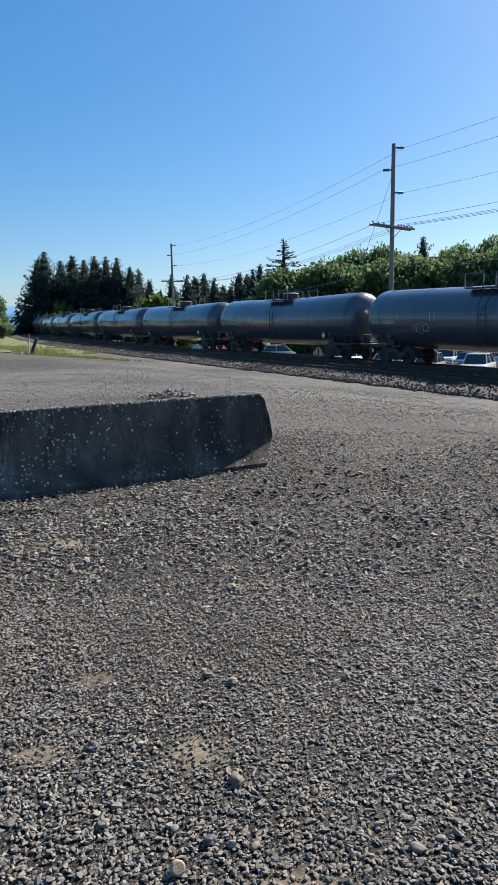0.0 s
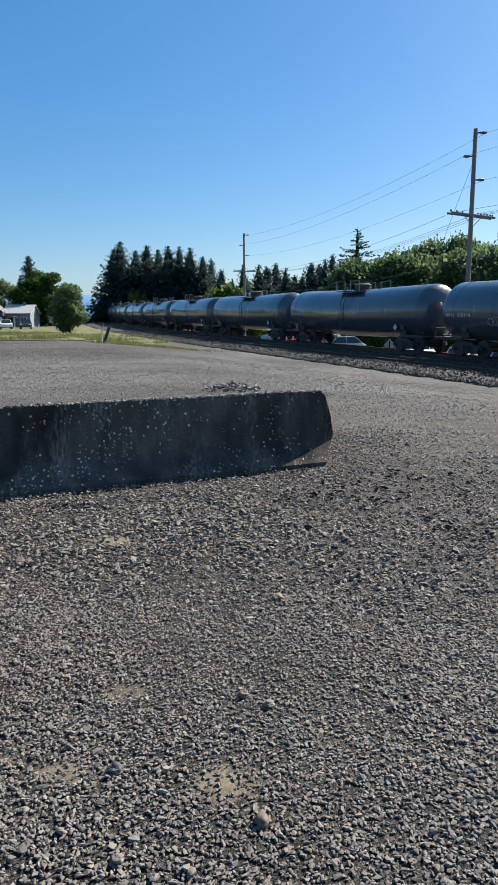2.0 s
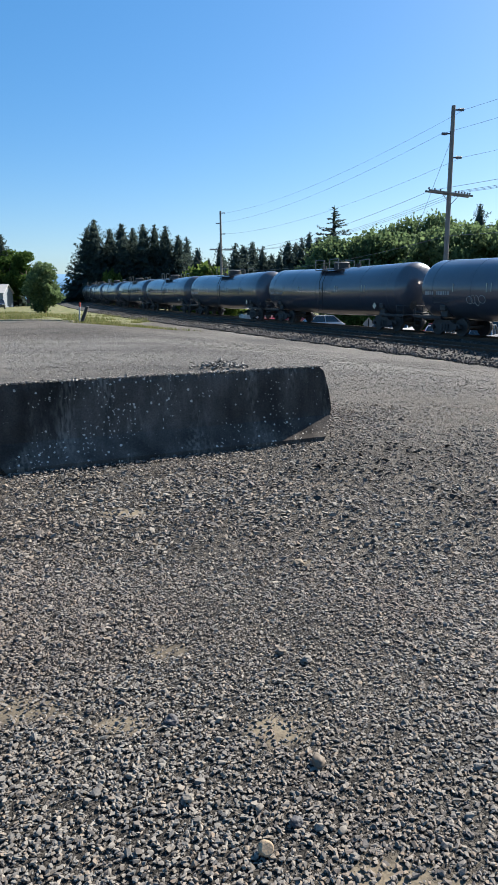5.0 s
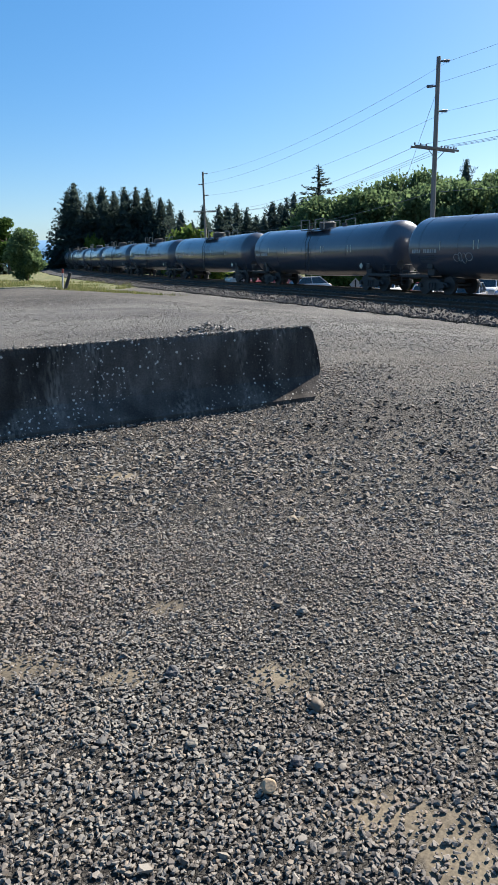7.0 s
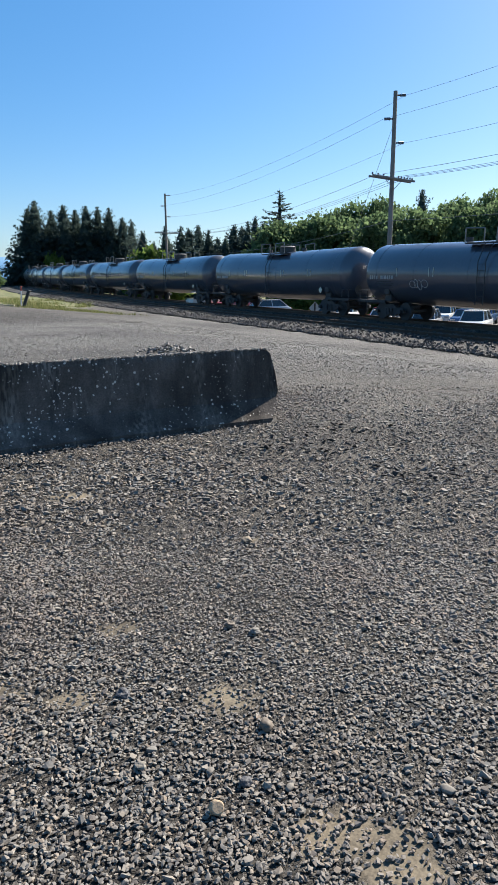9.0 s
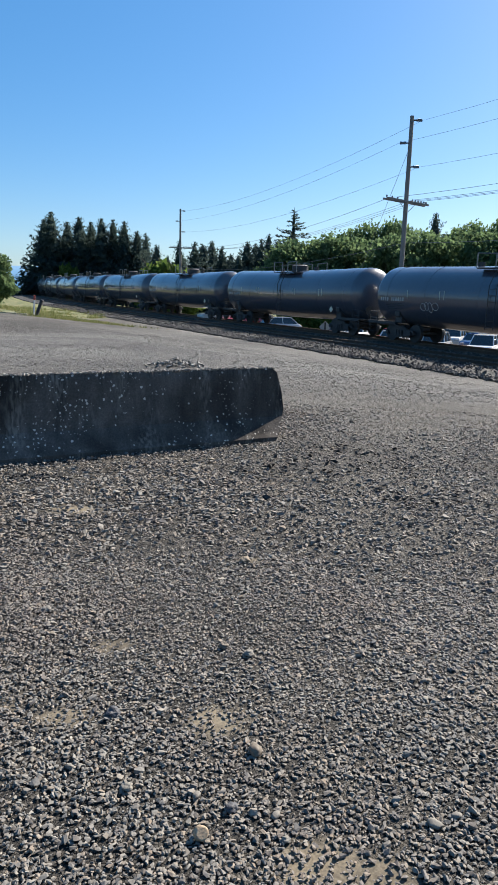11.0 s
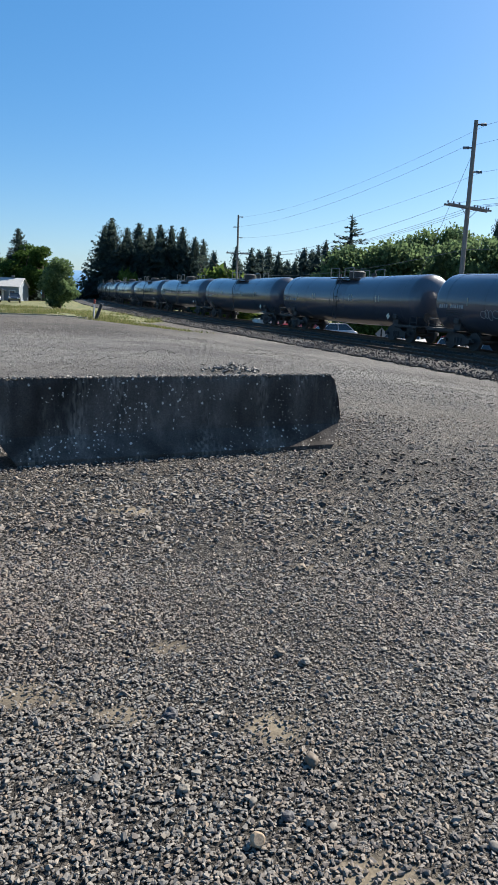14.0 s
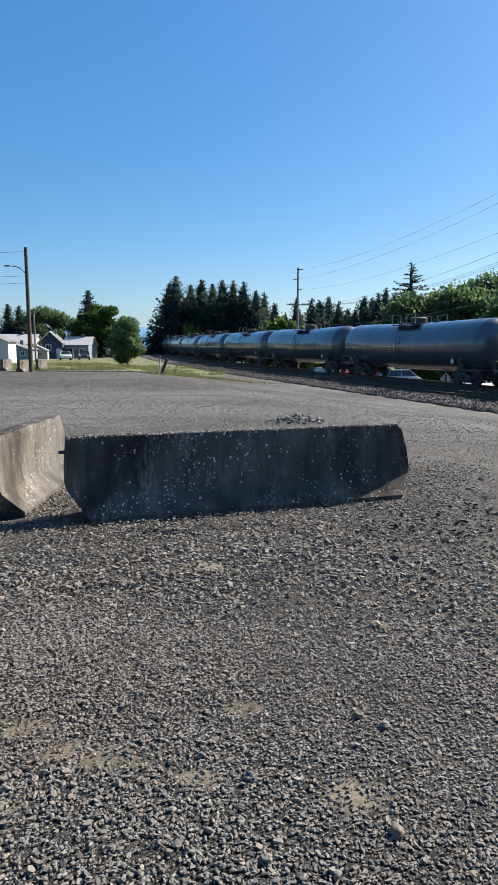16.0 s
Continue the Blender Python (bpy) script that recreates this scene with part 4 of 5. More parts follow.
def build_sign(x, y, z):
    g = land_z(x, y)
    s = thing("diamond_sign", Matrix.Translation((x, y, g)), "white diamond railway sign with a black upright bar", "sign")
    turn = Matrix.Rotation(radians(14), 4, "Z")
    part("sign_post", tube(bmesh.new(), (0, 0.03, -0.1), (0, 0.03, z - g + 0.2), 0.03, seg=8), M["steel"], s)
    m = Matrix.Translation((0, 0, z - g)) @ turn @ Matrix.Rotation(radians(45), 4, "Y")
    part("plate", box(bmesh.new(), 0, 0, 0, 0.6, 0.012, 0.6, 0, m), M["white_paint"], s)
    m = Matrix.Translation((0, -0.012, z - g)) @ turn
    part("bar", box(bmesh.new(), 0, 0, 0, 0.1, 0.008, 0.62, 0, m), M["black_paint"], s, "black vertical bar")


build_sign(5.0, 46.0, -0.36)


# ---- vehicles ----
def build_vehicle(name, m, paint, label, length=4.5, height=1.5, van=False):
    v = thing(name, m, label, "car", "parked cars")
    w = 1.8
    hl = length / 2
    bm = bmesh.new()
    low = [(-hl, 0.35), (-hl, 0.75), (-hl + 0.15, 0.9), (-hl * 0.45, 0.97), (hl * 0.85, 0.95), (hl, 0.8), (hl, 0.35)]
    a = [bm.verts.new((x, -w / 2, z)) for x, z in low]
    b = [bm.verts.new((x, w / 2, z)) for x, z in low]
    for i in range(len(low)):
        k = (i + 1) % len(low)
        bm.faces.new((a[i], a[k], b[k], b[i]))
    bm.faces.new(a)
    bm.faces.new(b)
    bmesh.ops.recalc_face_normals(bm, faces=bm.faces[:])
    bmesh.ops.bevel(bm, geom=bm.edges[:], offset=0.06, segments=2, affect="EDGES", profile=0.5)
    body = part("body", bm, paint, v, smooth=True)
    bm = bmesh.new()
    f = -hl * (0.62 if van else 0.48)
    cab = [(f, 0.93), (f + 0.6, height), (hl * 0.55, height), (hl * (0.95 if van else 0.85), 0.93)]
    lo = [bm.verts.new((x, sy * 0.82, z)) for sy in (-1, 1) for x, z in (cab[0], cab[3])]
    hi = [bm.verts.new((x, sy * 0.66, z)) for sy in (-1, 1) for x, z in (cab[1], cab[2])]
    bm.faces.new((lo[0], lo[1], hi[1], hi[0]))
    bm.faces.new((lo[2], hi[2], hi[3], lo[3]))
    bm.faces.new((lo[0], hi[0], hi[2], lo[2]))
    bm.faces.new((lo[1], lo[3], hi[3], hi[1]))
    bm.faces.new((hi[0], hi[1], hi[3], hi[2]))
    part("window_glass", bm, M["glass"], v)
    bm = bmesh.new()
    box(bm, (cab[1][0] + cab[2][0]) / 2, 0, height + 0.005, cab[2][0] - cab[1][0] + 0.1, 1.36, 0.06, 0.025)
    for sy in (-1, 1):
        for p, q in ((cab[0], cab[1]), (cab[3], cab[2]), (((cab[0][0] + cab[3][0]) / 2, 0.93), ((cab[1][0] + cab[2][0]) / 2, height))):
            tube(bm, (p[0], sy * 0.83, p[1]), (q[0], sy * 0.67, q[1]), 0.04, seg=6)
    part("roof", bm, paint, v)
    for x in (-hl * 0.62, hl * 0.62):
        for sy in (-1, 1):
            wh = part("wheel", tube(bmesh.new(), (x, sy * 0.72, 0.32), (x, sy * 0.92, 0.32), 0.32, seg=20), M["tyre"], v)
            part("rim", tube(bmesh.new(), (x, sy * 0.90, 0.32), (x, sy * 0.93, 0.32), 0.2, seg=14), M["rim"], wh)
    for sy in (-1, 1):
        part("headlight", box(bmesh.new(), -hl + 0.03, sy * 0.66, 0.72, 0.12, 0.36, 0.14, 0.03), M["white_paint"], v)
        part("tail_light", box(bmesh.new(), hl - 0.02, sy * 0.7, 0.75, 0.1, 0.26, 0.16, 0.03), M["red_paint"], v)
    return v


PAINTS = {}
for nm, c in (("white", (0.75, 0.75, 0.74)), ("silver", (0.42, 0.43, 0.45)), ("dark", (0.03, 0.035, 0.045)), ("red", (0.3, 0.03, 0.025)), ("blue", (0.06, 0.12, 0.25)), ("green", (0.09, 0.16, 0.13))):
    PAINTS[nm] = material(nm + "_car_paint", shades(c, 0.05), scale=1, fine=4, rough=0.22, bump=0, coat=0.6, spec=0.6)
lot = (("silver", 2.0, 57.5, 25), ("white", 11.0, 52.0, 62), ("silver", 13.8, 50.5, 62), ("red", 12.0, 57.0, 62), ("dark", 15.0, 55.5, 62), ("white", 17.0, 49.0, 62), ("blue", 18.0, 54.0, 62), ("white", 20.0, 47.0, 62), ("silver", 23.0, 46.0, 62), ("dark", 21.0, 52.0, 62), ("white", -2.5, 62.0, 25), ("red", -0.5, 60.5, 25), ("white", 9.5, 60.5, 62), ("silver", 14.5, 59.5, 62), ("white", 17.5, 58.5, 62), ("blue", 20.5, 57.0, 62), ("white", 23.5, 55.0, 62), ("silver", 26.0, 50.0, 62), ("dark", 7.5, 60.5, 62))
for i, (c, x, y, a) in enumerate(lot):
    build_vehicle("car", Matrix.Translation((x, y, land_z(x, y))) @ Matrix.Rotation(radians(a + (i * 7) % 5 - 2), 4, "Z"), PAINTS[c], c + " car parked on the far side of the railway", 4.3 + 0.1 * (i % 4), 1.45 + 0.08 * (i % 3), i % 4 == 1)
for c, x, y, a in (("white", -50.0, 106, 118), ("dark", -47.5, 108, 112)):
    build_vehicle("car", Matrix.Translation((x, y, land_z(x, y))) @ Matrix.Rotation(radians(a), 4, "Z"), PAINTS[c], c + " car parked in front of the houses", 4.5, 1.5)


# ---- houses ----
def build_house(m, w, d, h, roof_h, wall, roof, label, gable_front=True, windows=(), door=None, porch=False):
    hs = thing("house", m, label, "house", "houses along the street")
    bm = bmesh.new()
    if gable_front:
        pts = [(-w / 2, 0), (w / 2, 0), (w / 2, h), (0, h + roof_h), (-w / 2, h)]
        a = [bm.verts.new((x, 0, z)) for x, z in pts]
        b = [bm.verts.new((x, d, z)) for x, z in pts]
    else:
        pts = [(0, 0), (d, 0), (d, h), (d / 2, h + roof_h), (0, h)]
        a = [bm.verts.new((-w / 2, y, z)) for y, z in pts]
        b = [bm.verts.new((w / 2, y, z)) for y, z in pts]
    for i in range(5):
        k = (i + 1) % 5
        bm.faces.new((a[i], a[k], b[k], b[i]))
    bm.faces.new(a)
    bm.faces.new(b)
    part("wall", bm, wall, hs)
    span = w if gable_front else d
    run = math.hypot(span / 2, roof_h)
    ang = math.atan2(roof_h, span / 2)
    for k in (-1, 1):
        long = (d if gable_front else w) + 0.6
        sl = box(bmesh.new(), 0, 0, 0, run + 0.4, long, 0.12, 0.01)
        if gable_front:
            mm = Matrix.Translation((k * span / 4 * 1.06, d / 2, h + roof_h / 2 + 0.03)) @ Matrix.Rotation(k * ang, 4, "Y")
        else:
            mm = Matrix.Translation((0, d / 2 + k * span / 4 * 1.06, h + roof_h / 2 + 0.03)) @ Matrix.Rotation(radians(90), 4, "Z") @ Matrix.Rotation(k * ang, 4, "Y")
        bmesh.ops.transform(sl, matrix=mm, verts=sl.verts)
        rf = part("roof", sl, roof, hs)
        if gable_front:
            tb = tube(bmesh.new(), (k * (span / 2 + 0.22), -0.3, h - 0.22 * roof_h / (span / 2)), (0, -0.3, h + roof_h + 0.02), 0.09, seg=4)
            part("barge_board", tb, M["white_paint"], rf, "white barge board")
    for x, z, ww, wh in windows:
        wf = part("window", box(bmesh.new(), x, -0.03, z, ww + 0.24, 0.08, wh + 0.24, 0.01), M["white_paint"], hs, "white framed window")
        for sx in (-1, 1):
            part("pane", box(bmesh.new(), x + sx * ww / 4, -0.075, z, ww / 2 - 0.05, 0.02, wh), M["glass"], wf)
    if door:
        dr = part("door", box(bmesh.new(), door, -0.03, 1.02, 0.95, 0.07, 2.05, 0.01), M["white_paint"], hs)
        part("handle", box(bmesh.new(), door + 0.36, -0.09, 1.0, 0.05, 0.05, 0.12), M["steel"], dr)
    if porch:
        pr = part("porch_roof", box(bmesh.new(), w / 2 + 1.0, 1.2, 2.3, 2.4, 2.6, 0.12, 0.01, Matrix.Translation((0, 0, 0.3)) @ Matrix.Rotation(radians(7), 4, "Y")), roof, hs)
        for y in (0.1, 2.3):
            part("porch_post", box(bmesh.new(), w / 2 + 2.0, y, 1.15, 0.12, 0.12, 2.3), M["white_paint"], hs)
    part("chimney", box(bmesh.new(), w * 0.12, d * 0.5, h + roof_h + 0.1, 0.5, 0.5, 1.0, 0.02), M["shingle"], hs)
    return hs


def house_at(x, y, rz, **k):
    return build_house(Matrix.Translation((x, y, land_z(x, y) - 0.05)) @ Matrix.Rotation(radians(rz), 4, "Z"), **k)


house_at(-62.0, 125, 20, w=4.6, d=8, h=3.2, roof_h=2.2, wall=M["navy"], roof=M["shingle"], label="dark navy house with white trim and a steep gable", windows=((-0.4, 2.2, 0.9, 1.1),), door=1.6, porch=True)
house_at(-58.5, 129, 8, w=5.2, d=7, h=2.8, roof_h=1.6, wall=M["grey_siding"], roof=M["shingle_pale"], label="grey house with a pale metal roof", gable_front=False, windows=((-1.2, 1.5, 1.0, 1.0), (1.3, 1.5, 1.0, 1.0)))
house_at(-58.7, 105, 14, w=5.0, d=6, h=1.9, roof_h=0.9, wall=M["grey_siding"], roof=M["shingle"], label="low grey garage with a shallow gable roof", windows=((1.4, 1.2, 0.7, 0.6),))
house_at(-70.0, 125, 14, w=8.0, d=8, h=3.0, roof_h=1.9, wall=M["cream"], roof=M["shingle_pale"], label="cream house with a bright pale roof", gable_front=False, windows=((-2.2, 1.6, 1.0, 1.1), (2.0, 1.6, 1.0, 1.1)))
house_at(-58.2, 112, 24, w=3.6, d=6, h=1.7, roof_h=0.9, wall=M["cream"], roof=M["shingle"], label="small cream outbuilding with a low gable", windows=((0.4, 1.0, 0.7, 0.6),))
house_at(-43.0, 70, 22, w=5.5, d=7, h=2.7, roof_h=1.3, wall=M["white_paint"], roof=M["shingle"], label="white house with a dark roof beside the lot", windows=((1.2, 1.5, 0.9, 1.1),))


# ---- kerb strip standing in for the dry grass line at the verge ----
bm = bmesh.new()
ka, kb = Vector((-24.0, 46.9, 0)), Vector((-15.6, 47.4, 0))
for i in range(12):
    p, q = ka.lerp(kb, i / 12), ka.lerp(kb, (i + 1) / 12)
    mid = (p + q) / 2
    box(bm, 0, 0, 0, (q - p).length - 0.02, 0.18, 0.22, 0.015, Matrix.Translation((mid.x, mid.y, land_z(mid.x, mid.y) - 0.03)) @ Matrix.Rotation(math.atan2(q.y - p.y, q.x - p.x), 4, "Z"))
tagged(part("kerb", bm, M["kerb"]), "low pale strip standing in for the dry grass line along the verge", "kerb", kind="structure")


# ---- trees ----
def leaf_cloud(rng, lobes, count, size, shell=0.55):
    """Small leaf sprays in and over a set of lobes (centre, radii)."""
    vol = np.array([r[0] * r[1] * r[2] for _, r in lobes]) ** 0.8
    pick = rng.choice(len(lobes), count, p=vol / vol.sum())
    c = np.array([c for c, _ in lobes])[pick]
    r = np.array([r for _, r in lobes])[pick]
    d = rng.normal(size=(count, 3))
    d /= np.linalg.norm(d, axis=1)[:, None]
    rad = shell + (1 - shell) * rng.random(count) ** 0.5
    rad *= 1 + 0.28 * (rng.random(count) ** 4)
    pos = c + d * r * rad[:, None]
    s = size * rng.uniform(0.55, 1.4, count)
    quad = np.array([(-0.5, -0.1, 0), (0.0, -0.5, 0.12), (0.55, 0.05, 0), (0.05, 0.5, -0.1)])
    v = np.einsum("nij,kj->nki", rotations(rng, count, 1.3), quad) * s[:, None, None] + pos[:, None]
    f = np.arange(count * 4).reshape(-1, 4)
    return v.reshape(-1, 3), f


def limbs(rng, height, spread, r0, n=9, fork=0.35):
    bm = bmesh.new()
    segs = 6
    pts = [Vector((rng.normal() * 0.05 * i, rng.normal() * 0.05 * i, height * 0.8 * i / segs)) for i in range(segs + 1)]
    for i in range(segs):
        tube(bm, pts[i], pts[i + 1], r0 * (1 - i / segs * 0.75), r0 * (1 - (i + 1) / segs * 0.75), seg=8)
    for k in range(n):
        i = rng.integers(2, segs)
        a = rng.uniform(0, 6.283)
        e = pts[i] + Vector((math.cos(a), math.sin(a), rng.uniform(0.4, 1.0))) * spread * rng.uniform(0.5, 0.8)
        mid = (pts[i] + e) / 2 + Vector((0, 0, -0.1 * spread))
        tube(bm, pts[i], mid, r0 * 0.4, r0 * 0.25, seg=6)
        tube(bm, mid, e, r0 * 0.25, r0 * 0.08, seg=6)
    return bm


def broadleaf_mesh(seed, height, width, count, size, mat, low=0.15):
    rng = np.random.default_rng(seed)
    lobes = []
    n = 16
    for i in range(n):
        u = rng.random()
        z = height * (low + (0.9 - low) * u)
        rr = width / 2 * math.sin(math.pi * (0.18 + 0.72 * u)) * 0.75
        a = rng.uniform(0, 6.283)
        q = rr * math.sqrt(rng.random())
        s = width * rng.uniform(0.16, 0.28)
        lobes.append(((q * math.cos(a), q * math.sin(a), z), (s, s, s * 0.8)))
    co, fa = leaf_cloud(rng, lobes, count, size)
    inner, fb = leaf_cloud(rng, [(c, tuple(v * 0.7 for v in r)) for c, r in lobes], count // 5, size * 2.6, 0.1)
    fa, co = np.concatenate((fa, fb + len(co))), np.concatenate((co, inner))
    return mesh_arrays("crown", co, fa, mat), limbs(rng, height, width * 0.5, height * 0.028)


def conifer_mesh(seed, height, width, mat, boughs=440, sprays=24, bare=0.03, power=0.66, ragged=0.5, spray=0.7, heart=0.52):
    """Boughs all round the stem, each hung with small overlapping needle sprays."""
    rng = np.random.default_rng(seed)
    v = []
    for i in range(boughs):
        u = (i + rng.uniform(-0.5, 0.5)) / boughs
        u = min(max(u, 0), 0.99) ** 1.15
        z0 = height * (bare + (1 - bare) * u)
        L = (width / 2 * (1 - u) ** power + 0.05) * rng.uniform(1 - ragged, 1.0 + 0.3 * ragged)
        a, rise = rng.uniform(0, 6.283), rng.uniform(-0.3, 0.12) + 0.5 * max(0.0, u - 0.7)
        k = max(6, int(sprays * (0.35 + L / (width / 2))))
        t = rng.uniform(0.03, 1.0, k) ** 0.75
        side = rng.normal(0, 0.17, k) * L * (1.05 - 0.6 * t)
        x = np.stack([math.cos(a) * L * t - math.sin(a) * side, math.sin(a) * L * t + math.cos(a) * side,
                      np.minimum(z0 + rise * L * t + 0.16 * L * t ** 3 - rng.random(k) * 0.16 * L, height * 0.985)], 1)
        turn = a + rng.normal(0, 0.8, k)
        s = spray * rng.uniform(0.6, 1.3, k) * (0.16 + 0.84 * (1 - u))
        out = np.stack([np.cos(turn), np.sin(turn), rng.uniform(-0.75, 0.2, k) + 1.2 * u ** 4], 1) * s[:, None]
        wide = np.stack([-np.sin(turn), np.cos(turn), rng.normal(0, 0.5, k)], 1) * (s * 0.4)[:, None]
        v.append(np.stack([x - wide, x + wide, x + out], 1).reshape(-1, 3))
    tip = np.array([[(math.cos(q) * 0.11, math.sin(q) * 0.11, height * 0.9), (-math.cos(q) * 0.11, -math.sin(q) * 0.11, height * 0.9), (0, 0, height * 1.02)] for q in (0, 1.5)]).reshape(-1, 3)
    if heart:
        for i in range(14):
            u0, u1 = i / 15, (i + 1.7) / 15
            r0, r1 = (heart * width / 2 * max(0.0, 1 - q) ** power for q in (u0, u1))
            z0, z1 = height * (bare + (1 - bare) * u0), height * (bare + (1 - bare) * min(1, u1))
            q = np.arange(11) * 0.5712 + rng.uniform(0, 6)
            wob = rng.uniform(0.55, 1.25, 11)
            wob[-1] = wob[0]
            low = np.stack([np.cos(q) * r0 * wob, np.sin(q) * r0 * wob, np.full(11, z0) + rng.uniform(-0.2, 0.2, 11)], 1)
            high = np.stack([np.cos(q) * r1 * 0.4, np.sin(q) * r1 * 0.4, np.full(11, z1)], 1)
            v.append(np.concatenate((np.stack([low[:-1], low[1:], high[1:]], 1), np.stack([low[:-1], high[1:], high[:-1]], 1))).reshape(-1, 3))
    v = np.concatenate(v + [tip])
    return mesh_arrays("crown", v, np.arange(len(v)).reshape(-1, 3), mat)


def plant(name, x, y, crown, trunk, label, cat, group, sc=1.0, turn=0.0, sz=None):
    t = thing(name, Matrix.Translation((x, y, land_z(x, y) - 0.1)) @ Matrix.Rotation(turn, 4, "Z") @ Matrix.Diagonal((sc, sc, sz or sc, 1)), label, cat, group)
    link_mesh("trunk", trunk, M["bark"], t)
    link_mesh("crown", crown, None, t)
    return t


def to_mesh(bm, name="trunk"):
    me = bpy.data.meshes.new(name)
    bm.to_mesh(me)
    bm.free()
    me.materials.append(M["bark"])
    return me


rnd = random.Random(11)
FIRS = [(conifer_mesh(20 + i, 10, w, M["fir"]), to_mesh(tube(bmesh.new(), (0, 0, -0.3), (0, 0, 9.5), 0.15, 0.02, 8))) for i, w in enumerate((10.4, 9.6, 11.4))]
SPARSE = (conifer_mesh(40, 10, 5.4, M["fir"], 120, 46, 0.2, 0.7, 0.5, 0.5, 0.16), to_mesh(tube(bmesh.new(), (0, 0, -0.3), (0, 0, 9.6), 0.1, 0.02, 8)))
bl = [broadleaf_mesh(60 + i, 8, w, 6200, 0.25, M["leaf"]) for i, w in enumerate((7.0, 6.0, 8.0))]
MAPLES = [(c, to_mesh(b)) for c, b in bl]
dk = [broadleaf_mesh(80 + i, 8, w, 6000, 0.24, M["leaf_dark"], 0.12) for i, w in enumerate((6.0, 5.0))]
DARKS = [(c, to_mesh(b)) for c, b in dk]
FAR_FIRS = [(conifer_mesh(30 + i, 10, w, M["fir"], 230, 15, spray=0.95), FIRS[i][1]) for i, w in enumerate((9.0, 8.0, 10.0))]
c_, b_ = broadleaf_mesh(90, 3, 3.6, 2200, 0.22, M["leaf_pale"], 0.05)
BUSH = (c_, to_mesh(b_))

# tall dark firs beyond the train
for x, y, top, w in ((-33.4, 115, 14.2, 1.15), (-35.2, 117, 12.0, 1.2), (-31.3, 117, 12.4, 1.1), (-28.8, 115, 13.2, 1.0), (-27.4, 117, 12.6, 1.0), (-25.2, 115, 13.0, 1.05), (-23.4, 116, 13.0, 0.9), (-21.4, 115, 12.7, 0.9), (-19.3, 115, 11.2, 0.8), (-22.5, 119, 11.5, 1.2), (-26.3, 120, 12.0, 1.3), (-30.0, 121, 11.8, 1.3)):
    i = rnd.randrange(3)
    x, y, top, w = x * 1.46 + 0.4, y * 1.46, (top + (1.1 if top < 14 else 0) - 1.44) * 1.46 + 1.44, w * 1.35
    plant("fir_tree", x, y, *FIRS[i], "tall dark green fir tree in a dense stand", "conifer tree", "stand of firs", w, rnd.uniform(0, 6), (top + 0.3) / 10)
for x, y, top, w in ((-16.3, 118, 10.6, 0.62), (-14.8, 122, 9.1, 0.4), (-12.0, 114, 11.2, 0.5), (-10.6, 128, 11.8, 0.75), (-9.5, 133, 11.5, 0.8), (-8.0, 138, 12.4, 0.7), (-5.7, 130, 11.0, 0.7), (-4.1, 135, 9.9, 0.6), (-2.4, 127, 9.4, 0.6), (-0.9, 132, 12.0, 0.85), (0.6, 137, 12.1, 0.8), (1.7, 129, 12.4, 0.65), (3.2, 134, 13.7, 0.65), (4.6, 126, 11.7, 0.8), (6.6, 131, 11.5, 0.8), (9.0, 136, 11.5, 0.9), (10.2, 128, 11.0, 0.9), (12.4, 133, 11.4, 0.9)):
    plant("fir_tree", x, y, *FAR_FIRS[rnd.randrange(3)], "distant dark fir tree behind the railway", "conifer tree", "distant firs", w * 1.5, rnd.uniform(0, 6), (top + 0.9) / 10)
plant("fir_tree", 7.5, 128, *SPARSE, "lone tall fir with sparse ragged boughs", "conifer tree", "", 2.4, 0.4, 1.86)
for k in range(26):
    x = -19 + k * 1.35 + rnd.uniform(-0.6, 0.6)
    plant("fir_tree", x, 144 + rnd.uniform(0, 14), *FAR_FIRS[rnd.randrange(3)], "distant dark fir tree behind the railway", "conifer tree", "distant firs", rnd.uniform(1.2, 1.7), rnd.uniform(0, 6), rnd.uniform(0.8, 1.05) + 0.006 * k)
for k in range(8):
    plant("fir_tree", -48 + k * 3.0, 176 + rnd.uniform(0, 6), *FAR_FIRS[rnd.randrange(3)], "tall dark green fir tree in a dense stand", "conifer tree", "stand of firs", rnd.uniform(1.2, 1.5), rnd.uniform(0, 6), rnd.uniform(1.5, 1.8))
# broadleaf belt to the right
belt = []
for k in range(19):
    x = 5.0 + k * 2.9
    y = 74 - k * 0.55 + rnd.uniform(-2, 2)
    belt.append((x, y, 9.2 + 0.03 * (x - 9) + rnd.uniform(-0.5, 0.6)))
for k in range(12):
    x = 14 + k * 4.4
    belt.append((x, 90 - k * 0.6 + rnd.uniform(-2, 2), 11.2 + 0.12 * (x - 14) + rnd.uniform(-0.8, 0.8)))
for i, (x, y, h) in enumerate(belt):
    if i >= 19 and i % 4 == 1:
        plant("fir_tree", x, y, *FIRS[rnd.randrange(3)], "dark conifer rising out of the leafy belt", "conifer tree", "leafy belt", 0.75, rnd.uniform(0, 6), (h + 1.2) / 10)
    else:
        plant("maple_tree", x, y, *MAPLES[rnd.randrange(3)], "bushy green broadleaf tree in a dense belt", "broadleaf tree", "leafy belt", rnd.uniform(1.0, 1.2), rnd.uniform(0, 6), (h + 1.9) / 9.4)
for k in range(20):
    x, y = 5 + k * 2.6, 68 - k * 0.5 + rnd.uniform(-1.5, 1.5)
    plant("bush", x, y, *BUSH, "bright green bush along the car park", "bush", "roadside bushes", rnd.uniform(0.9, 1.3), rnd.uniform(0, 6))
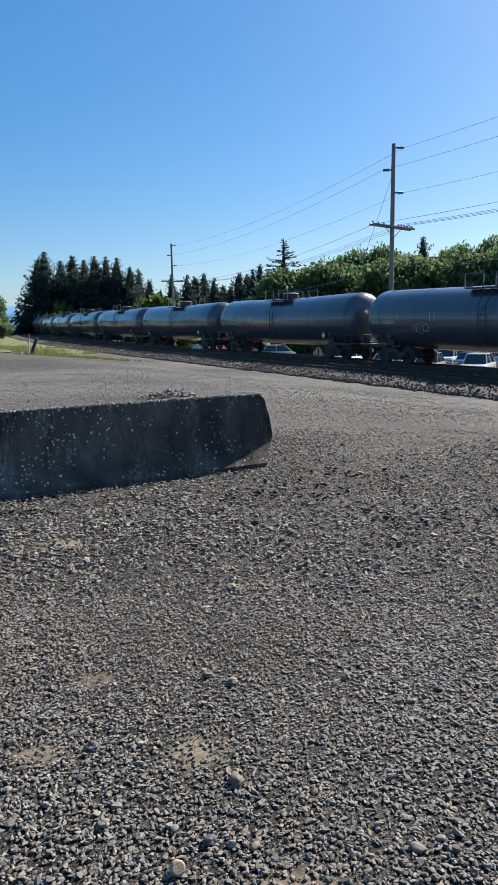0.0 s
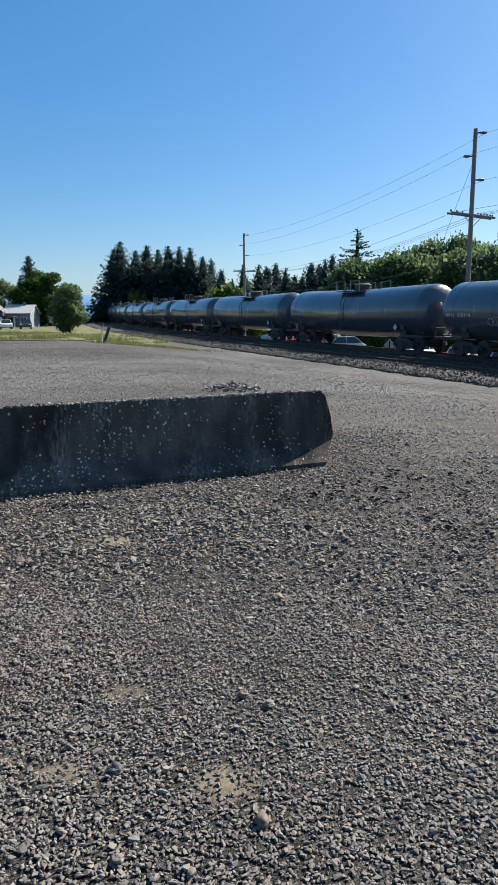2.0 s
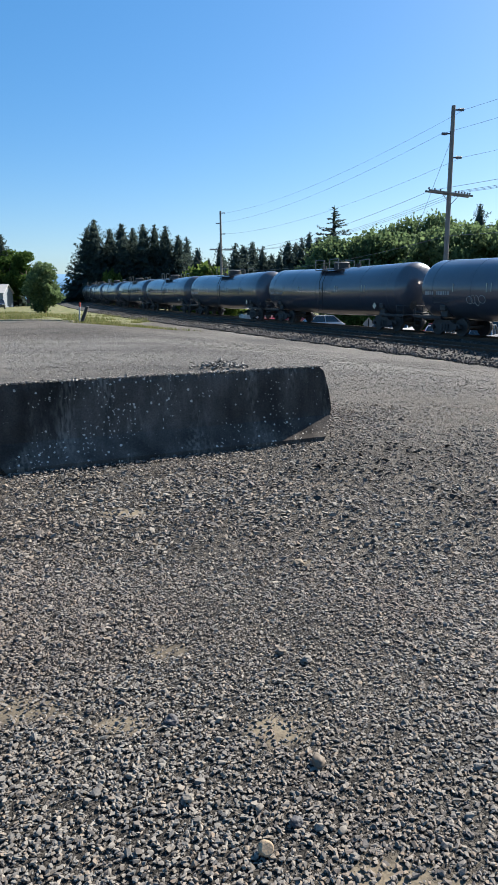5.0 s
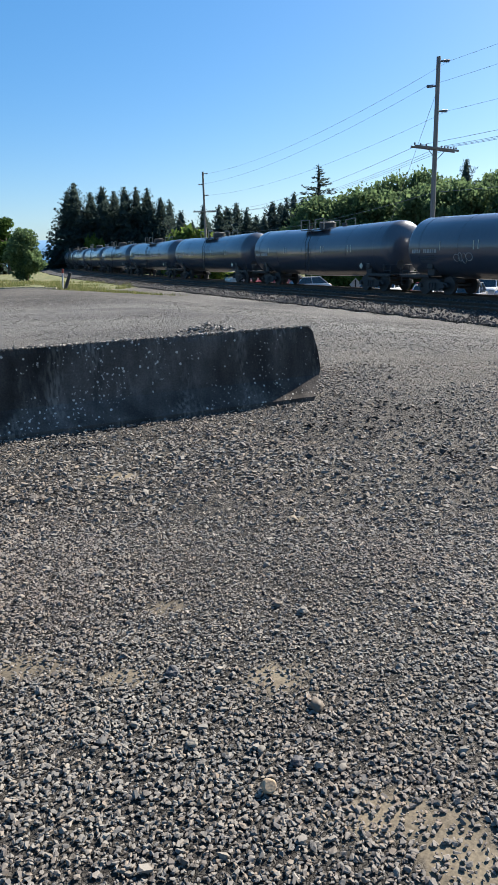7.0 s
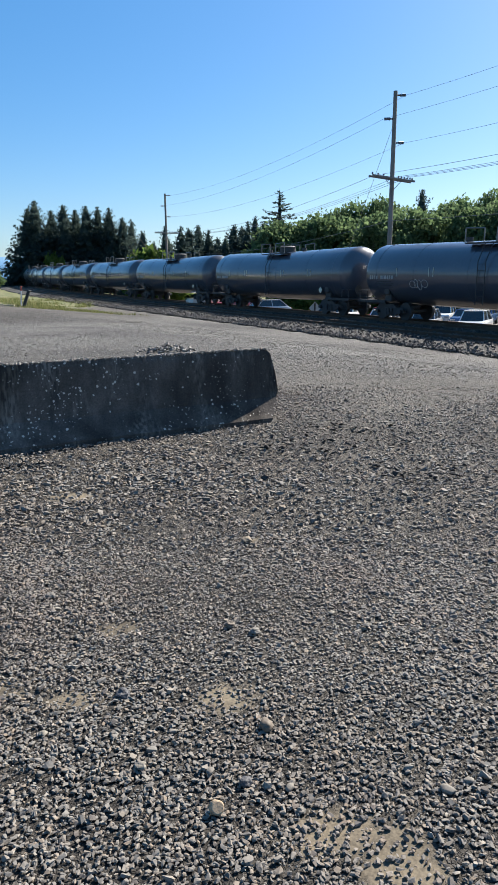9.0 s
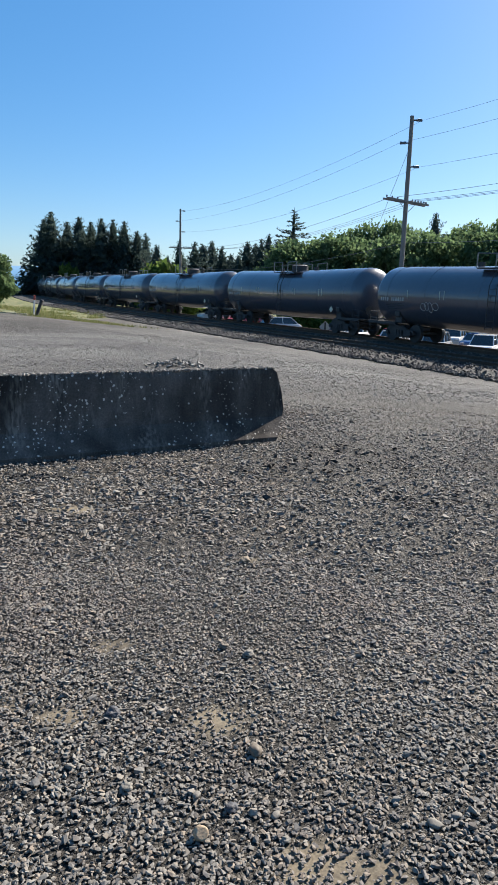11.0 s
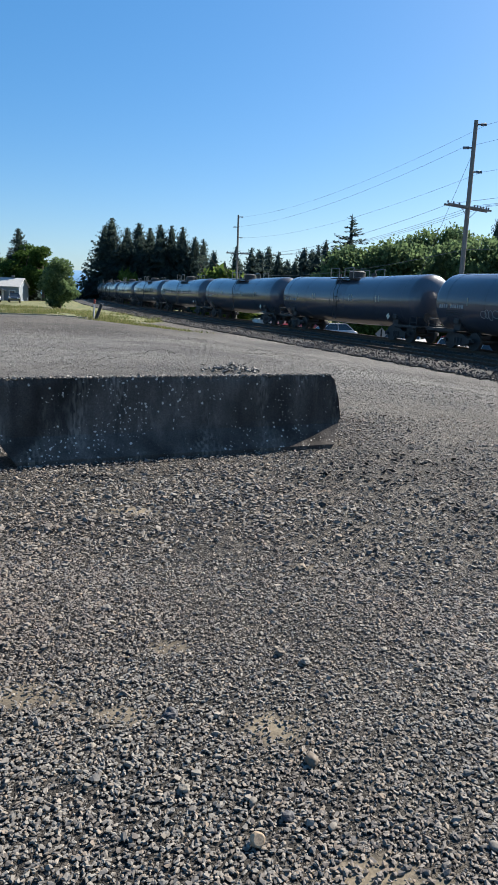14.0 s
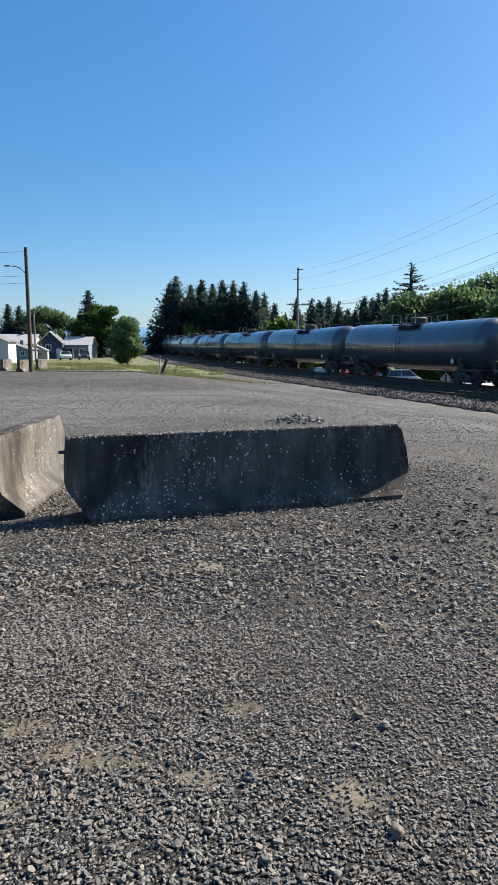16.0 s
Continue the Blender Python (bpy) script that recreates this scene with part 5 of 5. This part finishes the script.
for x, y, s in ((-12.4, 112, 2.9), (-14.3, 112, 2.7), (-10.5, 112, 2.6), (-10.8, 110, 1.5), (1.5, 64, 0.6)):
    plant("bush", x, y, *BUSH, "rounded pale green bush beyond the train", "bush", "roadside bushes", s, rnd.uniform(0, 6))
for x, y, sc, sz in ((-43.6, 161, 1.3, 3.0), (-42.2, 162, 1.3, 2.8)):
    plant("bush", x, y, *BUSH, "rounded green bush in front of the firs", "bush", "roadside bushes", sc, rnd.uniform(0, 6), sz)
# trees by the houses
c_, b_ = broadleaf_mesh(95, 6, 5.0, 7500, 0.22, M["leaf"], 0.1)
plant("maple_tree", -29.6, 80, c_, to_mesh(b_), "round leafy street tree beside the verge", "broadleaf tree", "", 1.0, 1.0, 0.97)
plant("dark_tree", -59.5, 141, *DARKS[0], "broad dark tree with a pointed top", "broadleaf tree", "", 1.8, 0.4, 1.5)
SPIRE = (conifer_mesh(43, 10, 5.4, M["fir"], 520, 24, 0.02, 0.62, 0.16, 0.6), FIRS[0][1])
plant("fir_tree", -61.0, 142, *SPIRE, "dense dark conifer with a pointed top behind the houses", "conifer tree", "", 1.6, 2.0, 1.5)
plant("dark_tree", -54.5, 138, *DARKS[1], "dark leafy tree behind the round street tree", "broadleaf tree", "", 1.5, 2.2, 1.4)
for x, y, h in ((-82, 150, 12.4), (-85.5, 151, 12.9), (-79.3, 153, 11.4)):
    plant("fir_tree", x, y, *FIRS[1], "dark conifer behind the pale house", "conifer tree", "conifers by the houses", 1.0, x, h / 10)
for x, y, h in ((-75, 146, 11), (-71.5, 148, 10.4), (-92, 146, 11.0), (-68, 152, 9.0), (-98, 140, 12.5)):
    plant("maple_tree", x, y, *MAPLES[0], "green broadleaf tree behind the houses", "broadleaf tree", "trees by the houses", 1.2, x, h / 8)

# far woods and blue hills
rng = np.random.default_rng(77)
n = 1800
ang = rng.uniform(-1.3, 1.5, n)
dist = rng.uniform(240, 420, n)
fx, fy = dist * np.sin(ang), dist * np.cos(ang)
co, fa = [], []
for x, y, a in zip(fx, fy, ang):
    h = (rng.uniform(9, 15) + 8 * max(0, a - 0.1) * 2) * (0.55 if -0.40 < a < -0.24 else 1.0)
    w = rng.uniform(2.5, 4.5)
    for k in range(6):
        z0, z1 = h * k / 6.5, h * (k + 1.6) / 6.5
        r = w * (1 - k / 6.3)
        t0 = rng.uniform(0, 6.28)
        b = len(co)
        for j in range(5):
            q = t0 + j * 1.2566
            rr = r * rng.uniform(0.6, 1.2)
            co.append((x + rr * math.cos(q), y + rr * math.sin(q), z0 - 4 + rng.uniform(-0.8, 0.3)))
        co.append((x, y, min(z1, h) - 4))
        fa += [(b + j, b + (j + 1) % 5, b + 5) for j in range(5)]
tagged(link_mesh("far_woods", mesh_arrays("far_woods", np.array(co), np.array(fa), M["far_wood"]), None), "distant wooded slope of dark conifers", "woods", kind="stuff")


def hills():
    bm = bmesh.new()
    rows = []
    for i in range(121):
        a = -1.5 + i * 3.0 / 120
        d = 2600
        h = 100 + 16 * noise.noise(Vector((a * 6, 0, 0))) + 7 * noise.noise(Vector((a * 19, 1, 0)))
        rows.append((bm.verts.new((d * math.sin(a), d * math.cos(a), -20)), bm.verts.new((d * 1.02 * math.sin(a), d * 1.02 * math.cos(a), h * 0.6)), bm.verts.new((d * 1.1 * math.sin(a), d * 1.1 * math.cos(a), h))))
    for p, q in zip(rows, rows[1:]):
        for k in range(2):
            bm.faces.new((p[k], q[k], q[k + 1], p[k + 1]))
    return bm


tagged(part("backdrop_hills", hills(), M["hill"], smooth=True), "low hills along the horizon, blue from haze put into their colour", "hills", kind="structure")


# ---- grass on the verge ----
def grass(name, rng, x, y, hmin, hmax, label):
    n = len(x)
    z = land(x, y)[0]
    a = rng.uniform(0, 6.283, n)
    h = rng.uniform(hmin, hmax, n)
    w = rng.uniform(0.012, 0.03, n)
    lean = rng.normal(0, 0.4, (n, 2)) * h[:, None]
    v = np.zeros((n, 3, 3))
    v[:, 0] = np.stack([x - w * np.cos(a), y - w * np.sin(a), z], 1)
    v[:, 1] = np.stack([x + w * np.cos(a), y + w * np.sin(a), z], 1)
    v[:, 2] = np.stack([x + lean[:, 0], y + lean[:, 1], z + h], 1)
    me = mesh_arrays(name, v.reshape(-1, 3), np.arange(n * 3).reshape(-1, 3), M["grass"])
    return tagged(link_mesh(name, me, None), label, "grass", kind="stuff")


rng = np.random.default_rng(9)
n = 26000
gx = rng.uniform(-46, -13, n)
gy = 48 + 28 * rng.random(n) ** 1.6 + 0.02 * (gx + 27)
clump = np.array([noise.noise(Vector((a * 0.35, b * 0.35, 0))) for a, b in zip(gx, gy)])
k = clump > 0.02
grass("verge_grass", rng, gx[k], gy[k], 0.05, 0.24, "uneven green and straw-coloured grass on the verge")
k = clump > 0.24
grass("grass_tufts", rng, np.repeat(gx[k], 2) + rng.normal(0, 0.12, 2 * int(k.sum())), np.repeat(gy[k], 2) + rng.normal(0, 0.12, 2 * int(k.sum())), 0.1, 0.42, "tall yellow-green grass tufts on the verge")
n = 2500
gx, gy = rng.normal(-11.0, 1.6, n), rng.normal(44.5, 0.5, n)
grass("dry_grass", rng, gx, gy, 0.05, 0.22, "short dry yellow grass by the track")


# ---- rubble behind the barrier ----
rng = np.random.default_rng(21)
n = 130
rx, ry = rng.normal(-1.65, 0.33, n), rng.normal(14.4, 0.3, n)
rz = land(rx, ry)[0]
me = scatter_stones("rubble_pile", rng, np.stack([rx, ry, rz + np.maximum(0, 0.13 - 0.2 * np.abs(rx + 1.65)) * rng.random(n)], 1), rng.uniform(0.03, 0.12, n), M["grit"], "small", 0.7)
tagged(link_mesh("rubble_pile", me, None), "small heap of broken stones on the gravel", "rubble", kind="stuff")


# ---- single stones that stand out ----
def build_stone(x, y, size, mat, label, seed, flat=0.7, round_=False, squash=(1, 1)):
    bm = bmesh.new()
    bmesh.ops.create_icosphere(bm, subdivisions=3, radius=size / 2)
    rr = random.Random(seed)
    off = Vector((rr.uniform(0, 50), 0, 0))
    for v in bm.verts:
        d = v.co.normalized()
        k = 1 + (0.22 if round_ else 0.38) * noise.noise(d * 1.4 + off) + (0.0 if round_ else 0.12 * noise.noise(d * 4 + off))
        v.co = Vector((v.co.x * (1.15 if round_ else 1.0), v.co.y * (0.85 if round_ else 1.0), v.co.z * flat * (0.85 if round_ else 1.0))) * k
    ob = part("stone", bm, mat, None, smooth=round_)
    ob.matrix_world = Matrix.Translation((x, y, 0.012 + size * flat * 0.16)) @ Matrix.Rotation(rr.uniform(0, 6), 4, "Z")
    return tagged(ob, label, "stone", "larger stones in the gravel")


PEB = {"brown": material("brown_pebble", shades((0.105, 0.083, 0.062), 0.25), scale=25, fine=200, rough=0.7, bump=0.1, depth=0.002),
       "grey": material("grey_pebble", shades((0.143, 0.129, 0.111), 0.3), scale=25, fine=200, rough=0.8, bump=0.3, depth=0.002),
       "dark": material("dark_pebble", shades((0.042, 0.042, 0.048), 0.3), scale=25, fine=200, rough=0.7, bump=0.3, depth=0.002),
       "tan": material("tan_pebble", shades((0.162, 0.128, 0.09), 0.25), scale=25, fine=160, rough=0.8, bump=0.3, depth=0.002),
       "pale": material("pale_pebble", shades((0.174, 0.156, 0.129), 0.3), scale=25, fine=200, rough=0.8, bump=0.2, depth=0.002)}
build_stone(-0.054, 2.03, 0.048, PEB["brown"], "smooth rounded brown pebble half sunk in gravel", 1, 0.8, True)
build_stone(-0.553, 2.215, 0.05, PEB["dark"], "dark blue-grey angular stone on the gravel", 2, 0.7)
build_stone(-0.181, 2.70, 0.042, PEB["brown"], "pale angular stone on the gravel", 3, 0.6)
build_stone(-0.077, 2.64, 0.044, PEB["grey"], "grey wedge-shaped stone on the gravel", 4, 0.6)
for i, (x, y, s, c, lab) in enumerate((
        (0.452, 1.738, 0.046, "grey", "long pale flat stone lying on the gravel"), (0.525, 1.773, 0.034, "grey", "smooth pale rounded stone on the gravel"),
        (-0.439, 1.855, 0.04, "pale", "pale yellowish chip on the gravel"), (0.002, 1.758, 0.034, "grey", "small grey rounded stone on the gravel"),
        (-0.229, 1.83, 0.033, "grey", "small grey rounded stone on the gravel"), (0.028, 1.671, 0.03, "grey", "small grey rounded stone on the gravel"),
        (-0.125, 1.782, 0.045, "dark", "dark pointed stone on the gravel"), (-0.10, 3.64, 0.075, "tan", "tan broken stone on the gravel"),
        (-1.02, 2.993, 0.055, "grey", "rounded grey stone on the gravel"), (0.438, 2.538, 0.03, "pale", "small pale stone on the gravel"),
        (0.582, 2.35, 0.03, "pale", "small pale stone on the gravel"), (-0.777, 2.012, 0.032, "pale", "small pale round stone on the gravel"),
        # the dark one here is added in place of a pit
        (0.263, 2.791, 0.034, "pale", "small pale stone on the gravel"), (1.168, 3.318, 0.05, "dark", "dark stone standing in for a black pit in the gravel"))):
    build_stone(x, y, s * 0.82, PEB[c], lab, 10 + i, 0.58, c in ("pale", "grey") and i % 3 < 2)
bm = bmesh.new()
tube(bm, (-0.014, 0, 0), (0.014, 0, 0), 0.021, 0.019, seg=22)
bmesh.ops.bevel(bm, geom=bm.edges[:], offset=0.004, segments=2, affect="EDGES", profile=0.5)
for v in bm.verts:
    v.co += Vector((0, 0, 0.003 * noise.noise(v.co * 60)))
puck = part("stone", bm, material("tan_stone", shades((0.3, 0.225, 0.15), 0.3), scale=40, fine=160, rough=0.85, bump=0.4, depth=0.003))
puck.matrix_world = Matrix.Translation((-0.205, 1.672, 0.026)) @ Vector((0.25, -0.72, 0.62)).to_track_quat("X", "Z").to_matrix().to_4x4()
tagged(puck, "tan disc-shaped stone standing on its edge", "stone", "larger stones in the gravel")

# flat dark lumps in front of the barrier and past its end
rng = np.random.default_rng(44)
cx, cy = [], []
for x, y, dx, dy, k in ((-1.82, 5.28, 0.12, 0.04, 24), (0.62, 5.5, 0.35, 0.25, 34), (1.0, 6.3, 0.35, 0.25, 36), (1.2, 4.95, 0.35, 0.12, 24), (0.1, 5.7, 0.3, 0.1, 14), (-0.35, 5.0, 0.4, 0.15, 10)):
    cx.append(rng.normal(x, dx * 1.3, 2 * k))
    cy.append(rng.normal(y, dy * 1.1, 2 * k))
cx, cy = np.concatenate(cx), np.concatenate(cy)
DARK_LUMP = material("dark_lump", [(0.0, (0.012, 0.012, 0.012)), (1.0, (0.04, 0.037, 0.033))], source="island", fine=50, rough=0.9, bump=0.5)
me = scatter_stones("dark_clods", rng, np.stack([cx, cy, land(cx, cy)[0] + 0.012], 1), rng.uniform(0.025, 0.062, len(cx)), DARK_LUMP, "small", 0.4, 0.45, 0.0)
tagged(link_mesh("dark_clods", me, None), "scattered flat dark lumps on the gravel", "clods", kind="stuff")


# ---- the gravel itself ----
def clear_of_barriers(x, y):
    ok = np.ones(len(x), bool)
    for p, a, ln in ((A, math.atan2(B.y - A.y, B.x - A.x), (B - A).length), (C, radians(100.5), 2.35)):
        dx, dy = x - p.x, y - p.y
        u, w = dx * math.cos(a) + dy * math.sin(a), -dx * math.sin(a) + dy * math.cos(a)
        ok &= ~((u > 0.02) & (u < ln - 0.02) & (w > 0.01) & (w < 0.5))
    return ok


def coarse_at(x, y):
    """Where the gravel lies coarse (towards 1) or packed fine (towards 0)."""
    c = np.array([0.5 + 0.45 * noise.noise(Vector((a * 0.9 + 9, b * 0.9, 2.0))) + 0.3 * noise.noise(Vector((a * 2.6, b * 2.6, 7.0))) for a, b in zip(x, y)])
    for cx, cy, rx, ry, k in ((0.12, 2.6, 0.28, 0.55, -0.25), (0.85, 2.9, 0.45, 0.9, 0.4), (-1.6, 3.4, 0.8, 0.7, 0.25), (-1.0, 4.7, 1.0, 0.5, 0.35), (1.5, 6.5, 1.0, 1.2, -0.35)):
        c = c + k * np.exp(-((x - cx) / rx) ** 2 - ((y - cy) / ry) ** 2)
    return np.clip(c, 0, 1)


def gravel(name, seed, n, y0, y1, smin, smax, power, kind, mat, label, share=(1.0, 1.0), flat=0.55, lean=0.55, up=0.0):
    """share: how much of the layer stays on fine and on coarse ground."""
    rng = np.random.default_rng(seed)
    # stones fill only a wedge sized to the camera's view
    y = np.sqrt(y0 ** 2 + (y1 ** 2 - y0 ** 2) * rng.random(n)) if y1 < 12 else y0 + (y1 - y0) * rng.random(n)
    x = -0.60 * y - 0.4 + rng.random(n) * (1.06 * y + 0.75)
    c = coarse_at(x, y)
    k = clear_of_barriers(x, y) & (rng.random(n) < share[0] + (share[1] - share[0]) * c)
    k &= (rng.random(n) < (y1 - y) / (0.2 * (y1 - y0))) & (rng.random(n) < 0.15 + (y - y0) / (0.1 * (y1 - y0)) if y0 > 2 else True)
    bare = sand_at(x, y) + 0.2 * np.array([noise.noise(Vector((a * 6, b * 6, 1.0))) for a, b in zip(x, y)])
    k &= (bare < 0.24) | (rng.random(n) < 0.5)
    x, y, c = x[k], y[k], c[k]
    s = (smin + (smax - smin) * rng.random(len(x)) ** power) * (0.88 + 0.24 * c)
    z = land(x, y)[0] + np.array([noise.noise(Vector((a * 1.6, b * 1.6, 0))) * 0.012 for a, b in zip(x, y)]) + up
    me = scatter_stones(name, rng, np.stack([x, y, z], 1), s, mat, kind, flat, 0.1, 0.12, lean)
    return tagged(link_mesh(name, me, None), label, "gravel", kind="stuff")


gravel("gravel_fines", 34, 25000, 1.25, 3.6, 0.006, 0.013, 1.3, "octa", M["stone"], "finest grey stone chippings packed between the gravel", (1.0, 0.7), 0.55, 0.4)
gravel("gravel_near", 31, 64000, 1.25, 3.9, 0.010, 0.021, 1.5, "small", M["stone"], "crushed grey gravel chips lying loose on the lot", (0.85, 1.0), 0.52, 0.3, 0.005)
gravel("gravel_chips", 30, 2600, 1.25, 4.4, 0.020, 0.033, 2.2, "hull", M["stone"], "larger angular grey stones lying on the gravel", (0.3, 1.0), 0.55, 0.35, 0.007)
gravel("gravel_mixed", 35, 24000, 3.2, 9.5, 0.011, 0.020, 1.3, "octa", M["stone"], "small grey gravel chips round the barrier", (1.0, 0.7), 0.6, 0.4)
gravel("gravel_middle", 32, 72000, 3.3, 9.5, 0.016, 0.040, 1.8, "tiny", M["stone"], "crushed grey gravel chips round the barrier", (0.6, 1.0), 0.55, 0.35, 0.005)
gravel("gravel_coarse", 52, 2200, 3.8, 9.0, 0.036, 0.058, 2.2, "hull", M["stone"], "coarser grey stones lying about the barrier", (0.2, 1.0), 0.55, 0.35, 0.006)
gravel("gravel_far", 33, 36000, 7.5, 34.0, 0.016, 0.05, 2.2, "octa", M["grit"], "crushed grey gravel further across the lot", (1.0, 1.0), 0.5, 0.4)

# stones thinning out round the wedge of gravel laid to fit the camera's view
rng = np.random.default_rng(61)
n = 44000
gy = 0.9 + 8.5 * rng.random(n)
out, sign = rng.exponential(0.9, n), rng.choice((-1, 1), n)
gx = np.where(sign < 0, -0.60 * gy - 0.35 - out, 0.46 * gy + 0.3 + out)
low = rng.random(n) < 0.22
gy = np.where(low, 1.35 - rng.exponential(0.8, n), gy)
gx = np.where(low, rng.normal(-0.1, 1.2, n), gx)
keep = clear_of_barriers(gx, gy)
gx, gy = gx[keep], gy[keep]
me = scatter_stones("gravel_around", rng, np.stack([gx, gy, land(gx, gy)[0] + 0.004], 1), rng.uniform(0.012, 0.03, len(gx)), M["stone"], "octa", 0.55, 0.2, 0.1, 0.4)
tagged(link_mesh("gravel_around", me, None), "loose grey gravel thinning out beside the wedge that fits the view", "gravel", kind="stuff")
